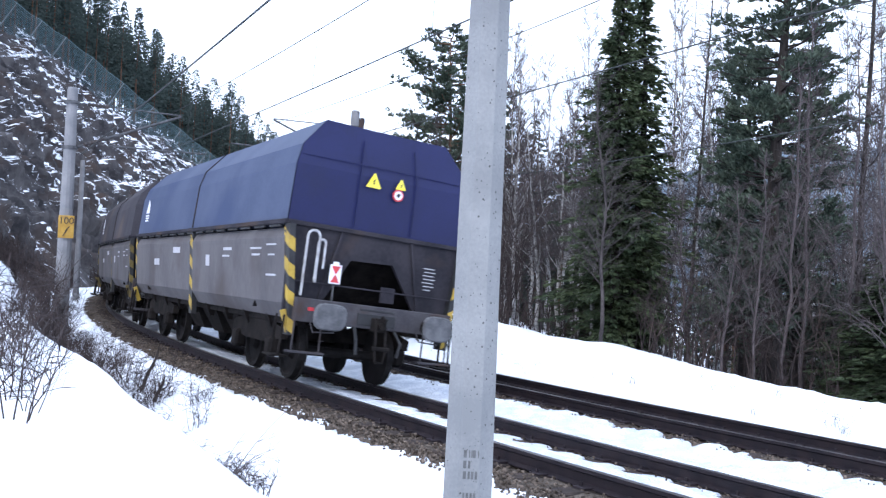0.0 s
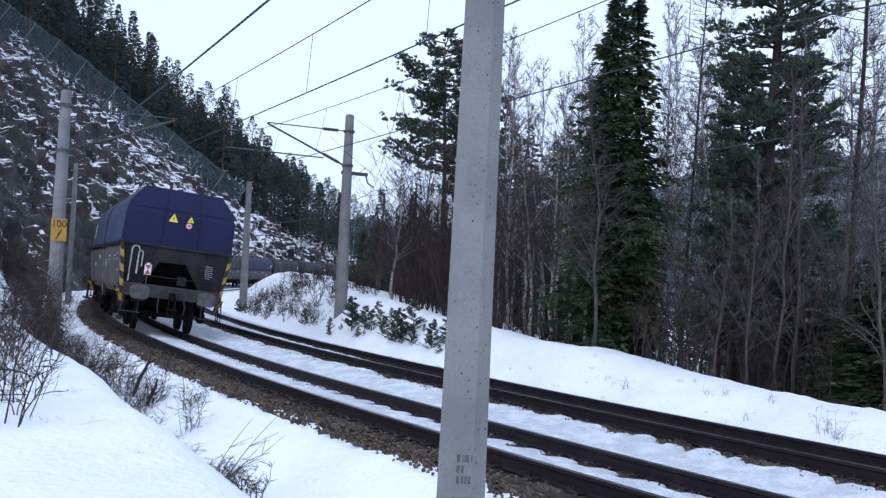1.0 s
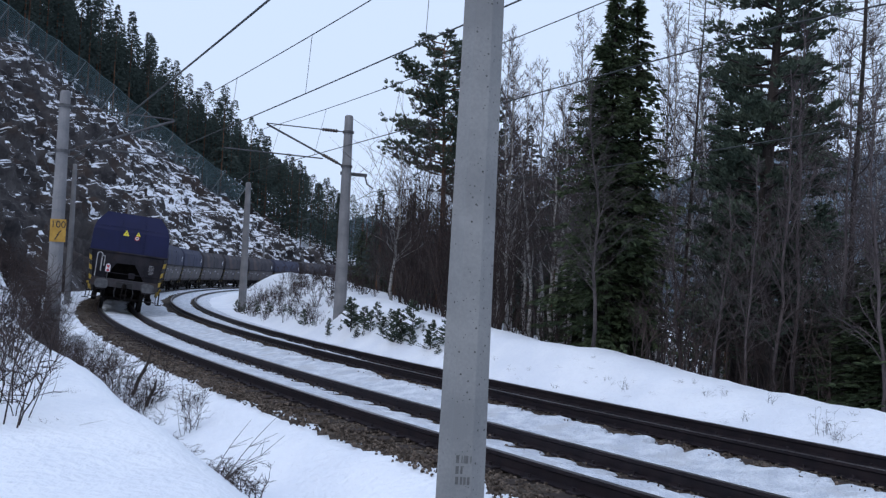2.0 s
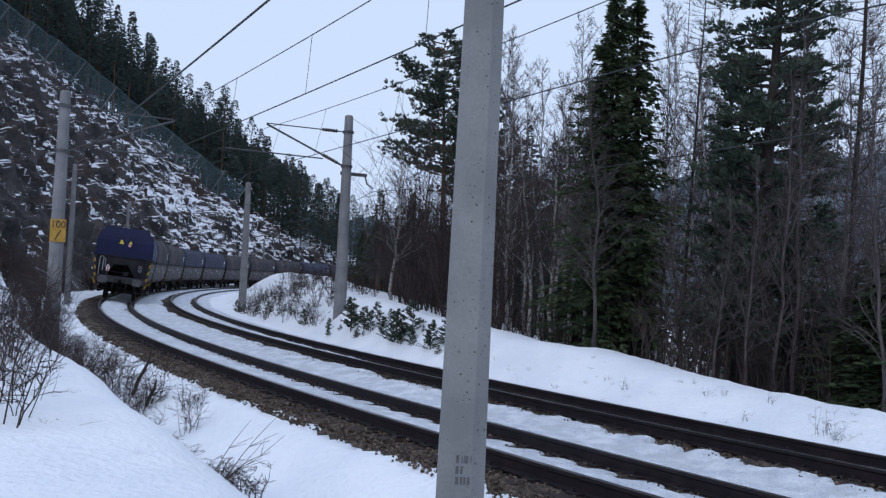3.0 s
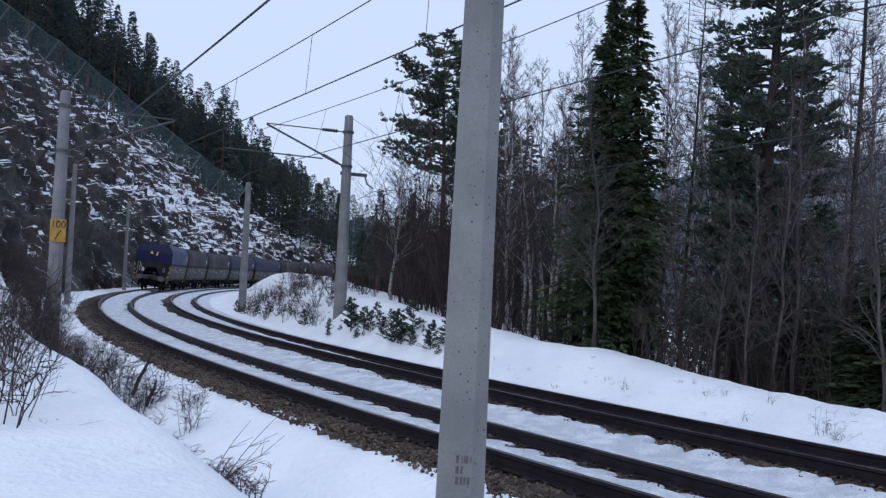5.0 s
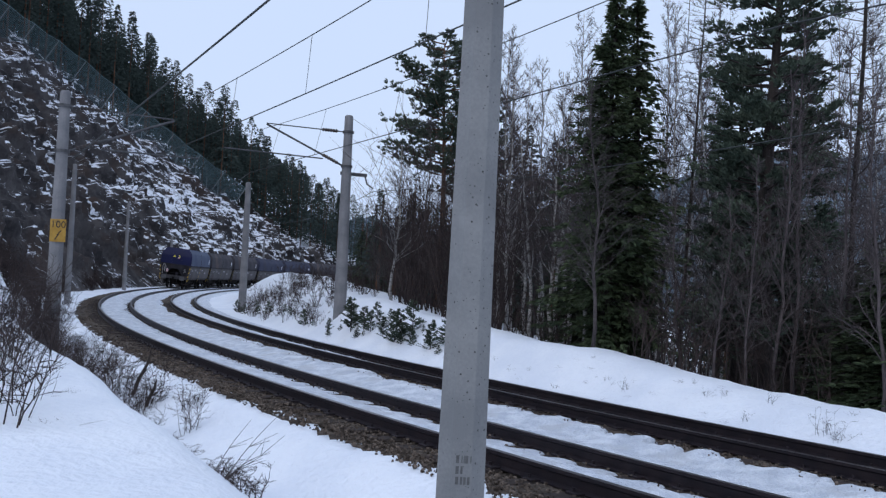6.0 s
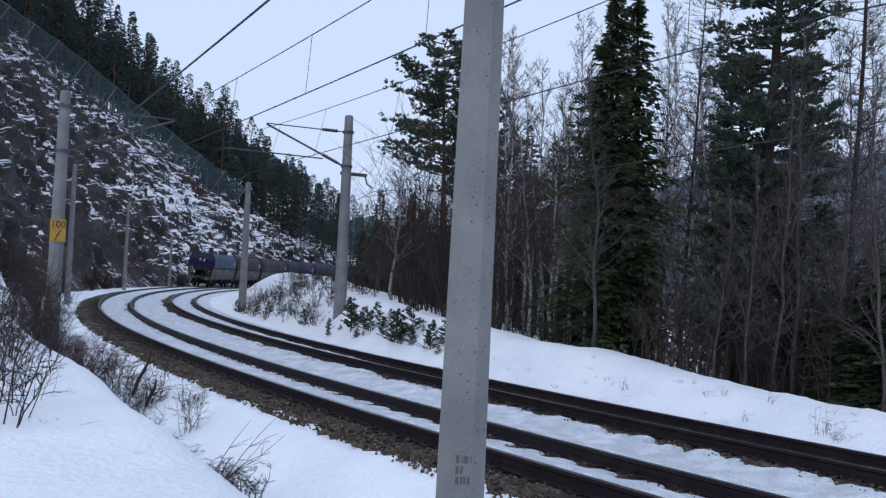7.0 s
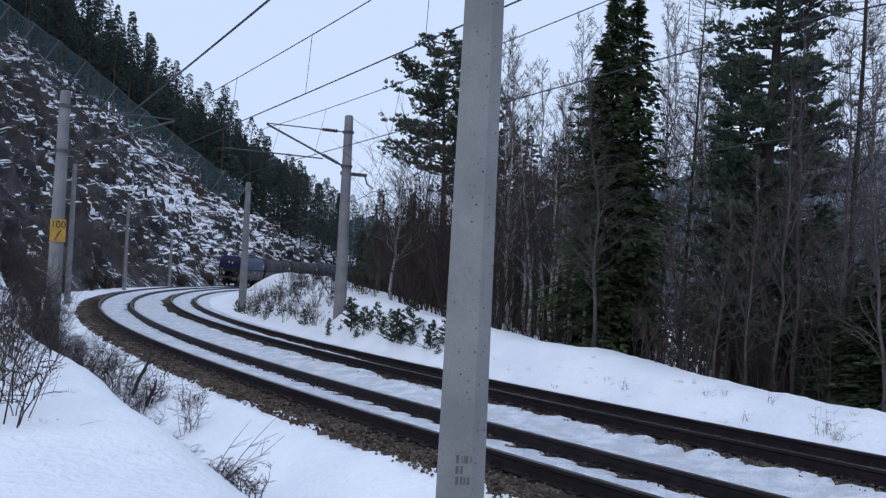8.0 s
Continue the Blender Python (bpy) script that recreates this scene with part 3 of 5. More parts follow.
def bare_mesh(height, rng, spread=0.28, limbs=34, start=0.3, rise=0.8, thick=0.009, twigs=7, wobble=0.012):
    """A leafless tree: trunk, limbs and fine twigs."""
    trunk, twig = Build(), Build()
    n = 10
    ax, x, y = [], 0.0, 0.0
    lean = Vector((rng.uniform(-0.03, 0.03), rng.uniform(-0.03, 0.03), 0))
    for k in range(n + 1):
        ax.append(Vector((x, y, height * k / n)))
        x += rng.uniform(-1, 1) * wobble * height + lean.x * height / n
        y += rng.uniform(-1, 1) * wobble * height + lean.y * height / n
    rad = [thick * height * (1 - 0.93 * k / n) + 0.006 for k in range(n + 1)]
    trunk.tube(ax, rad, 8)
    for c in range(limbs):
        t = start + (0.98 - start) * (c + rng.random()) / limbs
        i = min(n - 1, int(t * n))
        p = ax[i].lerp(ax[i + 1], t * n - i)
        a = rng.uniform(0, 2 * math.pi)
        ln = spread * height * (1.08 - t) ** 0.7 * rng.uniform(0.5, 1.0)
        out = Vector((math.cos(a), math.sin(a), rise * rng.uniform(0.6, 1.3))).normalized()
        pts, q, d = [p], p, out
        for k in range(5):
            d = (d + Vector((rng.uniform(-0.22, 0.22), rng.uniform(-0.22, 0.22), rng.uniform(-0.05, 0.2)))).normalized()
            q = q + d * ln / 5
            pts.append(q)
        r0 = min(rad[i] * 0.45, 0.007 * ln + 0.006)
        (trunk if ln > 1.8 else twig).tube(pts, [r0 * (1 - 0.8 * k / 5) for k in range(6)], 4, 0, False)
        for k in range(twigs):
            u = rng.uniform(0.2, 1.0) * 5
            j = min(4, int(u))
            p2 = pts[j].lerp(pts[j + 1], u - j)
            dd = (d + Vector((rng.uniform(-0.9, 0.9), rng.uniform(-0.9, 0.9), rng.uniform(-0.4, 0.7)))).normalized()
            l2 = ln * rng.uniform(0.18, 0.45)
            e = p2 + dd * l2 * 0.5
            f = e + (dd + Vector((rng.uniform(-0.4, 0.4), rng.uniform(-0.4, 0.4), rng.uniform(-0.3, 0.3)))).normalized() * l2 * 0.5
            twig.tube([p2, e, f], [0.008, 0.006, 0.0042], 3, 0, False)
            for _ in range(2):
                g = e + Vector((rng.uniform(-1, 1), rng.uniform(-1, 1), rng.uniform(-0.5, 0.8))).normalized() * l2 * 0.5
                twig.tube([e, g], [0.0046, 0.0031], 3, 0, False)
    return trunk, twig


def tree(name, builds, mats, label, category, group=""):
    t = new(name)
    tagged(t, label, category, group)
    part("trunk", builds[0], mats[0], t, smooth=True)
    part("crown", builds[1], mats[1], t)
    return t


def gz(x, y):
    s, l = where(np.array([float(x)]), np.array([float(y)]))
    return float(ground_z(s, l)[0] + GRADE * np.clip(s[0], -60, 300))


def stand(x, y, turn=0.0, size=1.0, sink=0.15, tall=1.0):
    return Matrix.Translation((x, y, gz(x, y) - sink)) @ Matrix.Rotation(turn, 4, "Z") @ Matrix.Diagonal((size, size, size * tall, 1))


def bearing(deg, dist):
    """A plan point by bearing to the right of the +y axis and distance."""
    return dist * math.sin(radians(deg)), dist * math.cos(radians(deg))


# big trees behind the snow bank
def make_big_trees():
    rnd = random.Random(11)
    spruce_a = tree("spruce_tree", spruce_mesh(19, 2.55, rnd, 0.06, 0.45, 1.3), (M_BARK, M_NEEDLE), "tall dense green spruce behind the snow bank", "spruce", "trees behind the bank")
    spruce_b = tree("spruce_tree", spruce_mesh(18, 2.3, rnd, 0.08, 0.55, 1.1), (M_BARK, M_NEEDLE), "tall ragged dark spruce among bare trees", "spruce", "trees behind the bank")
    pine_a = tree("pine_tree", pine_mesh(19, 2.3, rnd, 0.10, 170, 0.21), (M_BARK, M_PNEEDLE), "tall dark pine with layered needle clumps", "pine", "trees behind the bank")
    pine_b = tree("pine_tree", pine_mesh(14, 3.0, rnd, 0.5, 70, 0.22), (M_PINEBARK, M_PNEEDLE), "pine with a broad flat crown over brown woods", "pine", "trees behind the bank")
    larch = tree("larch_tree", bare_mesh(22, rnd, 0.12, 200, 0.12, 0.15, 0.0040, 9, 0.002), (M_BARK, M_TWIG), "tall leafless larch with a straight dark trunk", "larch", "trees behind the bank")
    birch_a = tree("birch_tree", bare_mesh(13, rnd, 0.24, 56, 0.26, 1.7, 0.0048, 11, 0.009), (M_BIRCH, M_TWIGP), "slender leafless birch with white bark", "birch", "trees behind the bank")
    birch_b = tree("birch_tree", bare_mesh(15, rnd, 0.21, 64, 0.3, 1.7, 0.0045, 10, 0.008), (M_BIRCH, M_TWIGP), "leafless birch with fine pale twigs", "birch", "trees behind the bank")
    bare_a = tree("bare_tree", bare_mesh(12, rnd, 0.22, 60, 0.22, 1.5, 0.0040, 9, 0.01), (M_TWIG, M_TWIG), "leafless young tree with thin grey branches", "tree", "trees behind the bank")
    bare_b = tree("bare_tree", bare_mesh(9, rnd, 0.26, 40, 0.15, 1.9, 0.0042, 8, 0.01), (M_TWIGP, M_TWIGP), "thin leafless sapling with pale branches", "tree", "trees behind the bank")
    # kind, bearing in degrees, distance, size, extra height
    spots = [
        (spruce_a, 10.6, 23.5, 0.74, 0.72), (spruce_b, 12.1, 24.0, 0.76, 0.75), (spruce_a, 26.6, 20, 0.9, 0.36), (spruce_b, 28.0, 19, 0.9, 0.42), (larch, 24.7, 22, 0.85, 0.9), (spruce_b, 9.2, 27, 0.8, 0.5), (spruce_a, 25.2, 27, 0.7, 0.6),
        (pine_a, 20.3, 22.5, 0.85, 0.85), (pine_a, 18.6, 27, 0.8, 0.9), (pine_a, 21.8, 25, 0.8, 0.85), (spruce_b, 24.5, 46, 1.0, 0.9), (spruce_a, 29.5, 34, 1.0, 0.95),
        (spruce_b, 21.8, 36, 1.0, 0.62), (spruce_a, 26.0, 34, 1.0, 0.7), (spruce_b, 3.4, 56, 1.0, 0.6),
        (spruce_a, 12.1, 42, 1.0, 0.7), (spruce_b, 19.4, 34, 0.9, 0.6), (spruce_a, 23.8, 31, 0.8, 0.55), (spruce_b, 6.2, 62, 1.0, 0.55), (spruce_a, 0.4, 58, 1.0, 0.55), (spruce_a, 8.0, 50, 1.0, 0.6), (spruce_b, 9.6, 46, 1.0, 0.6), (spruce_b, 4.9, 54, 1.0, 0.6), (spruce_a, 7.0, 44, 0.9, 0.5),
        (birch_b, 17.2, 30, 1.0, 1.0), (birch_a, 16.6, 37, 1.0, 1.1), (birch_b, 24.1, 28, 1.0, 0.8), (birch_a, 14.9, 34, 1.0, 1.1), (larch, 28.3, 26, 0.9, 0.9),
        (larch, 15.15, 31, 1.0, 0.92), (larch, 23.2, 48, 0.9, 1.0), (larch, 6.6, 52, 0.9, 0.8),
        (pine_b, -0.3, 42, 1.0, 0.93), (pine_b, 1.6, 46, 1.0, 0.9), (pine_b, 5.6, 52, 1.0, 0.7),
        (birch_a, -3.2, 34, 1.0, 0.72), (birch_b, 5.9, 27, 1.0, 0.92), (birch_a, 7.4, 30, 1.0, 1.0), (birch_b, 8.3, 26, 1.0, 0.84), (birch_a, 9.4, 24, 1.0, 0.8),
        (birch_b, 3.8, 33, 1.0, 0.9), (birch_a, 4.6, 40, 1.0, 1.0), (birch_b, 2.7, 44, 1.0, 0.95), (birch_a, 9.9, 36, 1.0, 1.05),
        (bare_a, 9.9, 20.5, 0.9, 0.6),  (bare_b, 22.0, 21, 1.0, 1.0),
        (bare_b, 21.0, 20, 1.0, 0.8), (bare_a, 23.9, 24, 1.0, 0.9), (bare_b, 24.6, 20, 1.0, 0.9), (bare_a, 16.8, 26, 1.0, 0.7), (bare_b, 15.2, 21, 0.8, 0.6), (bare_b, 17.4, 19.5, 0.8, 0.6),
         (bare_b, 26.8, 18, 0.9, 0.8), (bare_b, 19.2, 19.5, 0.8, 0.7), (bare_b, -1.6, 36, 1.0, 0.9), (bare_a, -4.2, 44, 1.0, 0.8),
        (bare_a, 1.0, 38, 1.0, 0.8), (bare_a, 2.2, 35, 1.0, 0.75), (spruce_b, -5.3, 62, 0.8, 0.55), (spruce_a, -4.4, 58, 0.8, 0.62), (spruce_a, -2.2, 56, 0.9, 0.7),
        (birch_a, 4.2, 30, 1.0, 0.85), (birch_b, 6.7, 34, 1.0, 0.9), (birch_a, 5.2, 46, 1.0, 1.1), (birch_b, 7.9, 38, 1.0, 0.95), (birch_a, 8.9, 33, 1.0, 1.0), (bare_a, 6.0, 36, 1.1, 0.8),
        (bare_a, 3.2, 40, 1.1, 0.9), (birch_b, 13.9, 38, 1.0, 1.05), (birch_a, 17.8, 36, 1.0, 1.1), (bare_a, 14.2, 28, 1.0, 0.9),
        (bare_a, -0.9, 40, 1.1, 0.85), (bare_a, 0.3, 36, 1.0, 0.8), (birch_b, 1.4, 50, 1.0, 0.8), (bare_a, -2.4, 40, 1.0, 0.75),
        (birch_a, 3.6, 37, 1.0, 1.0), (birch_b, 5.5, 31, 1.0, 1.0), (birch_a, 6.4, 41, 1.0, 1.1), (birch_b, 7.1, 27, 1.0, 1.0), (birch_a, 8.0, 34, 1.0, 1.0), (birch_b, 9.0, 39, 1.0, 1.1), (birch_a, 9.7, 30, 1.0, 1.0),
        (birch_a, 14.4, 40, 1.0, 1.2), (birch_b, 15.7, 35, 1.0, 1.1), (birch_b, 17.0, 38, 1.0, 1.2),
        (birch_b, 23.6, 35, 1.0, 1.2), (birch_a, 24.4, 38, 1.0, 1.2), (birch_a, 26.3, 34, 1.0, 1.1), (birch_b, 27.2, 28, 1.0, 1.1), (spruce_b, 25.6, 24, 0.8, 0.36),
        (bare_a, -3.9, 52, 1.1, 0.7), (bare_a, -3.4, 46, 1.0, 0.7), (bare_a, -2.9, 50, 1.2, 0.75), (bare_a, -2.0, 46, 1.1, 0.8), (bare_a, -1.3, 50, 1.2, 0.85), (bare_a, -0.6, 46, 1.2, 0.85), (bare_a, 0.1, 50, 1.2, 0.9),
        (bare_a, 0.7, 44, 1.2, 0.85), (bare_a, 1.5, 42, 1.2, 0.85), (bare_a, 2.0, 48, 1.2, 0.9), (bare_a, 2.7, 40, 1.2, 0.85), (bare_a, 3.4, 46, 1.2, 0.9), (bare_a, -4.4, 56, 1.1, 0.6), (bare_a, 4.4, 42, 1.2, 0.9),
        (bare_b, 28.6, 19, 1.0, 0.9),  (birch_a, 22.6, 33, 1.0, 1.0), (larch, 27.2, 42, 0.9, 1.0),  (larch, 17.4, 55, 0.9, 0.9),
    ]
    heights = {birch_a: 13, birch_b: 15, bare_a: 12}
    seen = set()
    for ob, b, d, size, tall in spots:
        x, y = bearing(b, d)
        if ob in heights:
            top = float(np.interp(b, [-5, -1, 3, 10, 11, 30], [0.13, 0.20, 0.25, 0.26, 0.30, 0.30])) + rnd.uniform(-0.045, 0.025)
            tall = min(tall, (1.8 + top * d - gz(x, y)) / (heights[ob] * size))
        m = stand(x, y, rnd.uniform(0, 6.28), size, 0.2, tall)
        if ob.name in seen:
            copy_thing(ob, m)
        else:
            seen.add(ob.name)
            ob.matrix_basis = m


make_big_trees()


def far_forest(name, spots, material, rng, label, boughs=900, leaf=0.0185):
    """Distant conifers in one object: a trunk and an uneven crown of small boughs each."""
    b = Build()
    g = np.random.default_rng(rng.randrange(1000))
    for x, y, z, h, low in spots:
        b.tube([(x, y, z), (x + rng.uniform(-0.3, 0.3), y, z + h * 0.95)], [0.17, 0.03], 4, 1, False)
        n = boughs
        t = low + (1 - low) * g.random(n) ** 0.8
        wide = h * rng.uniform(0.17, 0.23)
        r = wide * (1.02 - t) ** 0.62 * (0.8 + 0.25 * np.sin(t * 17 + x)) * np.sqrt(g.random(n)) * 1.1
        a = g.uniform(0, 6.283, n)
        c = np.stack([x + r * np.cos(a), y + r * np.sin(a), z + t * h], 1)
        sz = h * leaf * g.uniform(0.5, 1.3, n) * (1.2 - 0.6 * t)
        out = np.stack([np.cos(a) + g.normal(0, 0.4, n), np.sin(a) + g.normal(0, 0.4, n), g.uniform(-0.9, 0.3, n)], 1) * sz[:, None]
        side = np.cross(out, g.normal(size=(n, 3)))
        side = side / (np.linalg.norm(side, axis=1)[:, None] + 1e-9) * (sz * 0.46)[:, None]
        V = np.stack([c - out * 0.7, c + side, c + out, c - side], 1).reshape(-1, 3)
        b.add(V.tolist(), [(4 * k, 4 * k + 1, 4 * k + 2, 4 * k + 3) for k in range(n)], 0)
    return tagged(part(name, b, [material, M_PINEBARK]), label, "forest", kind="stuff")


def make_forests():
    rng = random.Random(5)
    spots = []
    for s in np.arange(98, 210, 1.9):
        h0 = float(crest_height(s))
        low = float(np.interp(s, [150, 165, 180, 204], [1.08, 1.08, 0.95, 0.7]))
        rows = int(np.interp(s, [150, 175, 204], [9, 7, 6]))
        for k in list(range(rows)) + [rows - 3, rows - 2, rows - 2, rows - 1, rows - 1]:
            ov = 2.5 + k * 6.3 + rng.uniform(-2.4, 2.4)
            if rng.random() < 0.12:
                continue
            ss = s + rng.uniform(-1.3, 1.3)
            l = FOOT - float(crest_height(ss)) / SLOPE - ov
            z = float(crest_height(ss)) - 1.6 + 0.42 * ov
            p = lp(ss, l, z)
            spots.append((p.x, p.y, p.z, low * rng.uniform(18.5, 20.5), rng.uniform(0.25, 0.5) if s < 158 and k < 3 else rng.uniform(0.05, 0.15) if k < 3 else 0.5))
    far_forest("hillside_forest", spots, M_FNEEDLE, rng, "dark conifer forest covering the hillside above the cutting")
    spots = []
    for _ in range(330):
        b = rng.uniform(-5.5, 33)
        d = rng.uniform(42, 140)
        x, y = bearing(b, d)
        s, l = where(np.array([x]), np.array([y]))
        if l[0] < 14 or ((13.6 < b < 17.4 or 22.8 < b < 24.6) and d < 110):
            continue
        spots.append((x, y, gz(x, y) - 0.3, rng.uniform(7, 13) * (0.6 if b < 3 else 1.0), rng.uniform(0.05, 0.2)))
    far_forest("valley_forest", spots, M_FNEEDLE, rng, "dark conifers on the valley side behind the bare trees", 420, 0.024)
    # brush that fills the wood behind the bank
    b = Build()
    for i in range(1250):
        br = rng.uniform(-4.8, 31) if i < 750 else rng.uniform(-4.8, 4)
        d = (19 if br > 12 else 24) + 34 * rng.random() ** 1.6 + (6 if br < 0 else 0)
        x, y = bearing(br, d)
        s, l = where(np.array([x]), np.array([y]))
        lc = float(np.interp(s[0], [0, 30, 48, 80], [6.9, 7.4, 13, 15.5]))
        if l[0] < lc + 0.3:
            continue
        z = gz(x, y) - 0.1
        h = rng.uniform(0.5, 1.9) if rng.random() < 0.85 else rng.uniform(1.8, 3.6)
        h = rng.uniform(2.0, 6.0) if i >= 750 else h
        p, d0 = Vector((x, y, z)), Vector((rng.uniform(-0.25, 0.25), rng.uniform(-0.25, 0.25), 1)).normalized()
        pts = [p]
        for k in range(4):
            d0 = (d0 + Vector((rng.uniform(-0.2, 0.2), rng.uniform(-0.2, 0.2), 0))).normalized()
            p = p + d0 * h / 4
            pts.append(p)
        b.tube(pts, [0.018, 0.015, 0.011, 0.008, 0.004], 3, 0, False)
        for k in range(9):
            i = rng.randrange(1, 4)
            q = pts[i].lerp(pts[i + 1], rng.random())
            e = q + Vector((rng.uniform(-1, 1), rng.uniform(-1, 1), rng.uniform(0.1, 1.2))).normalized() * h * rng.uniform(0.1, 0.32)
            b.tube([q, e], [0.008, 0.004], 3, 0, False)
            g = e + Vector((rng.uniform(-1, 1), rng.uniform(-1, 1), rng.uniform(0.0, 1.2))).normalized() * h * 0.12
            b.tube([q.lerp(e, 0.6), g], [0.006, 0.003], 3, 0, False)
    tagged(part("brushwood", b, M_BRUSH), "thick leafless red-brown brushwood under the trees", "brushwood", kind="stuff")


make_forests()


def make_far_hills():
    def hill(name, b0, b1, dist, tops, depth, base):
        bs = np.linspace(b0, b1, 90)
        w = np.linspace(0, 1, 16)
        B, Wg = np.meshgrid(np.radians(bs), w, indexing="ij")
        top = np.interp(np.degrees(B), *tops)
        D = dist + depth * Wg
        z = base + (top - base) * np.sin(Wg * math.pi / 2) + 10 * fbm(np.degrees(B) * 0.8, Wg * 5, 71, 4) * Wg
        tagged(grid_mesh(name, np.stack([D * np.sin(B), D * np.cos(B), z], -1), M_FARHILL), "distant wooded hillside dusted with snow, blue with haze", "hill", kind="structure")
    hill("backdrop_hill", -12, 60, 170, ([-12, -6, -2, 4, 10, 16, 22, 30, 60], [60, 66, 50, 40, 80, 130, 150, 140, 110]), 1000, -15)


make_far_hills()

# ---- catenary masts and wires ----


def mast_poly(r, n=12, turn=0.0):
    return [(r * math.cos(turn + 2 * math.pi * k / n), r * math.sin(turn + 2 * math.pi * k / n)) for k in range(n)]


def mast(s, l, z0, z1, r0, r1, label, material=M_CONCD, sides=12):
    m = new("catenary_mast")
    m.location = lp(s, l, 0)
    m.rotation_euler = (0, 0, -heading(s))
    b = Build()
    b.loft([[(x, y, z) for x, y in mast_poly(r, sides, 0.26)] for z, r in ((z0, r0), (z0 + (z1 - z0) * 0.5, (r0 + r1) / 2), (z1 - 0.05, r1), (z1, r1 * 0.8))])
    part("shaft", b, material, m)
    return tagged(m, label, "mast", "masts of the overhead line")


def insulator(b, p, q, r=0.055):
    p, q = Vector(p), Vector(q)
    pts, rad = [], []
    for k in range(13):
        pts.append(p.lerp(q, k / 12))
        rad.append(r if k % 2 else r * 0.55)
    b.tube(pts, rad, 8)


def cantilever(m, side, reach, ztop, zlow, zreg, reg_in, reg_out):
    """Stay, bracket tube, registration arm and insulators; side is +1 or -1 across the track."""
    x = side
    tip = (x * reach, 0, ztop - 0.02)
    b = Build()
    b.tube([(x * 0.15, 0, ztop), tip], 0.02, 6)
    part("stay_tube", b, M_IRON, m)
    b = Build()
    b.tube([(x * 0.12, 0, zlow), (x * reach, 0, ztop - 0.05)], 0.035, 6)
    part("bracket_tube", b, M_IRON, m)
    b = Build()
    b.tube([(x * reg_in, 0, zreg), (x * reg_out, 0, zreg + 0.02)], 0.024, 6)
    part("registration_arm", b, M_IRON, m)
    for zz, u0, u1 in ((ztop, 0.1, 0.3), (zlow, 0.08, 0.28)):
        b = Build()
        e = Vector((x * 0.12, 0, zz)), Vector(tip)
        insulator(b, e[0].lerp(e[1], u0), e[0].lerp(e[1], u1), 0.07)
        part("insulator", b, M_INSUL, m, "dark ribbed insulator")
    for zz in (ztop, zlow):
        b = Build()
        b.loft([[(px, py, zz + d) for px, py in mast_poly(0.21, 10)] for d in (-0.04, 0.04)])
        part("clamp", b, M_IRON, m)


def make_masts():
    m1 = mast(33.75, 6.6, -0.75, 7.58, 0.24, 0.15, "grey concrete mast with a steel cantilever over the far track")
    cantilever(m1, -1, 2.95, 6.98, 5.75, 5.95, 0.9, 4.35)
    b = Build()
    b.box((0.28, 0, 5.5), (1.0, 0.09, 0.12))
    b.tube([(0.72, 0, 5.45), (0.8, 0, 5.2), (1.05, 0, 5.05)], 0.03, 5)
    part("feeder_bracket", b, M_IRON, m1)
    m2 = mast(54.0, 6.6, -0.6, 6.9, 0.23, 0.15, "pale concrete mast beside the far track in the curve")
    ml = mast(30.6, -2.86, -0.9, 6.62, 0.22, 0.14, "grey concrete mast with a cantilever and a yellow plate")
    cantilever(ml, 1, 2.95, 6.2, 4.95, 5.1, 1.0, 3.7)
    b = Build()
    b.box((0, -0.235, 2.75), (0.40, 0.02, 0.62), 0, 0.006)
    plate = part("plate", b, M_PLATE, ml, "worn ochre plate with the number 100 and a slash")
    cu = bpy.data.curves.new("plate_text", "FONT")
    cu.body, cu.size, cu.align_x, cu.extrude = "100", 0.26, "CENTER", 0.002
    tx = new("plate_text", cu)
    tx.data.materials.append(M_BLACK)
    tx.parent = plate
    tx.location, tx.rotation_euler = (0, -0.249, 2.83), (radians(90), 0, 0)
    b = Build()
    b.tube([(-0.07, -0.249, 2.5), (0.02, -0.249, 2.66), (-0.02, -0.249, 2.62), (0.08, -0.249, 2.76)], 0.016, 4)
    part("slash_mark", b, M_BLACK, plate)
    mast(58, -2.7, -0.5, 7.6, 0.18, 0.12, "thin grey concrete pole at the foot of the cutting")
    mast(94, -4.0, -0.5, 8.2, 0.2, 0.13, "dark weathered mast in front of the snowy rock")
    mast(112, -3.6, -0.5, 5.6, 0.18, 0.13, "low grey pole beside the far end of the curve")
    mast(150, -3.4, -0.5, 7.4, 0.2, 0.14, "distant pale mast above the train")


make_masts()


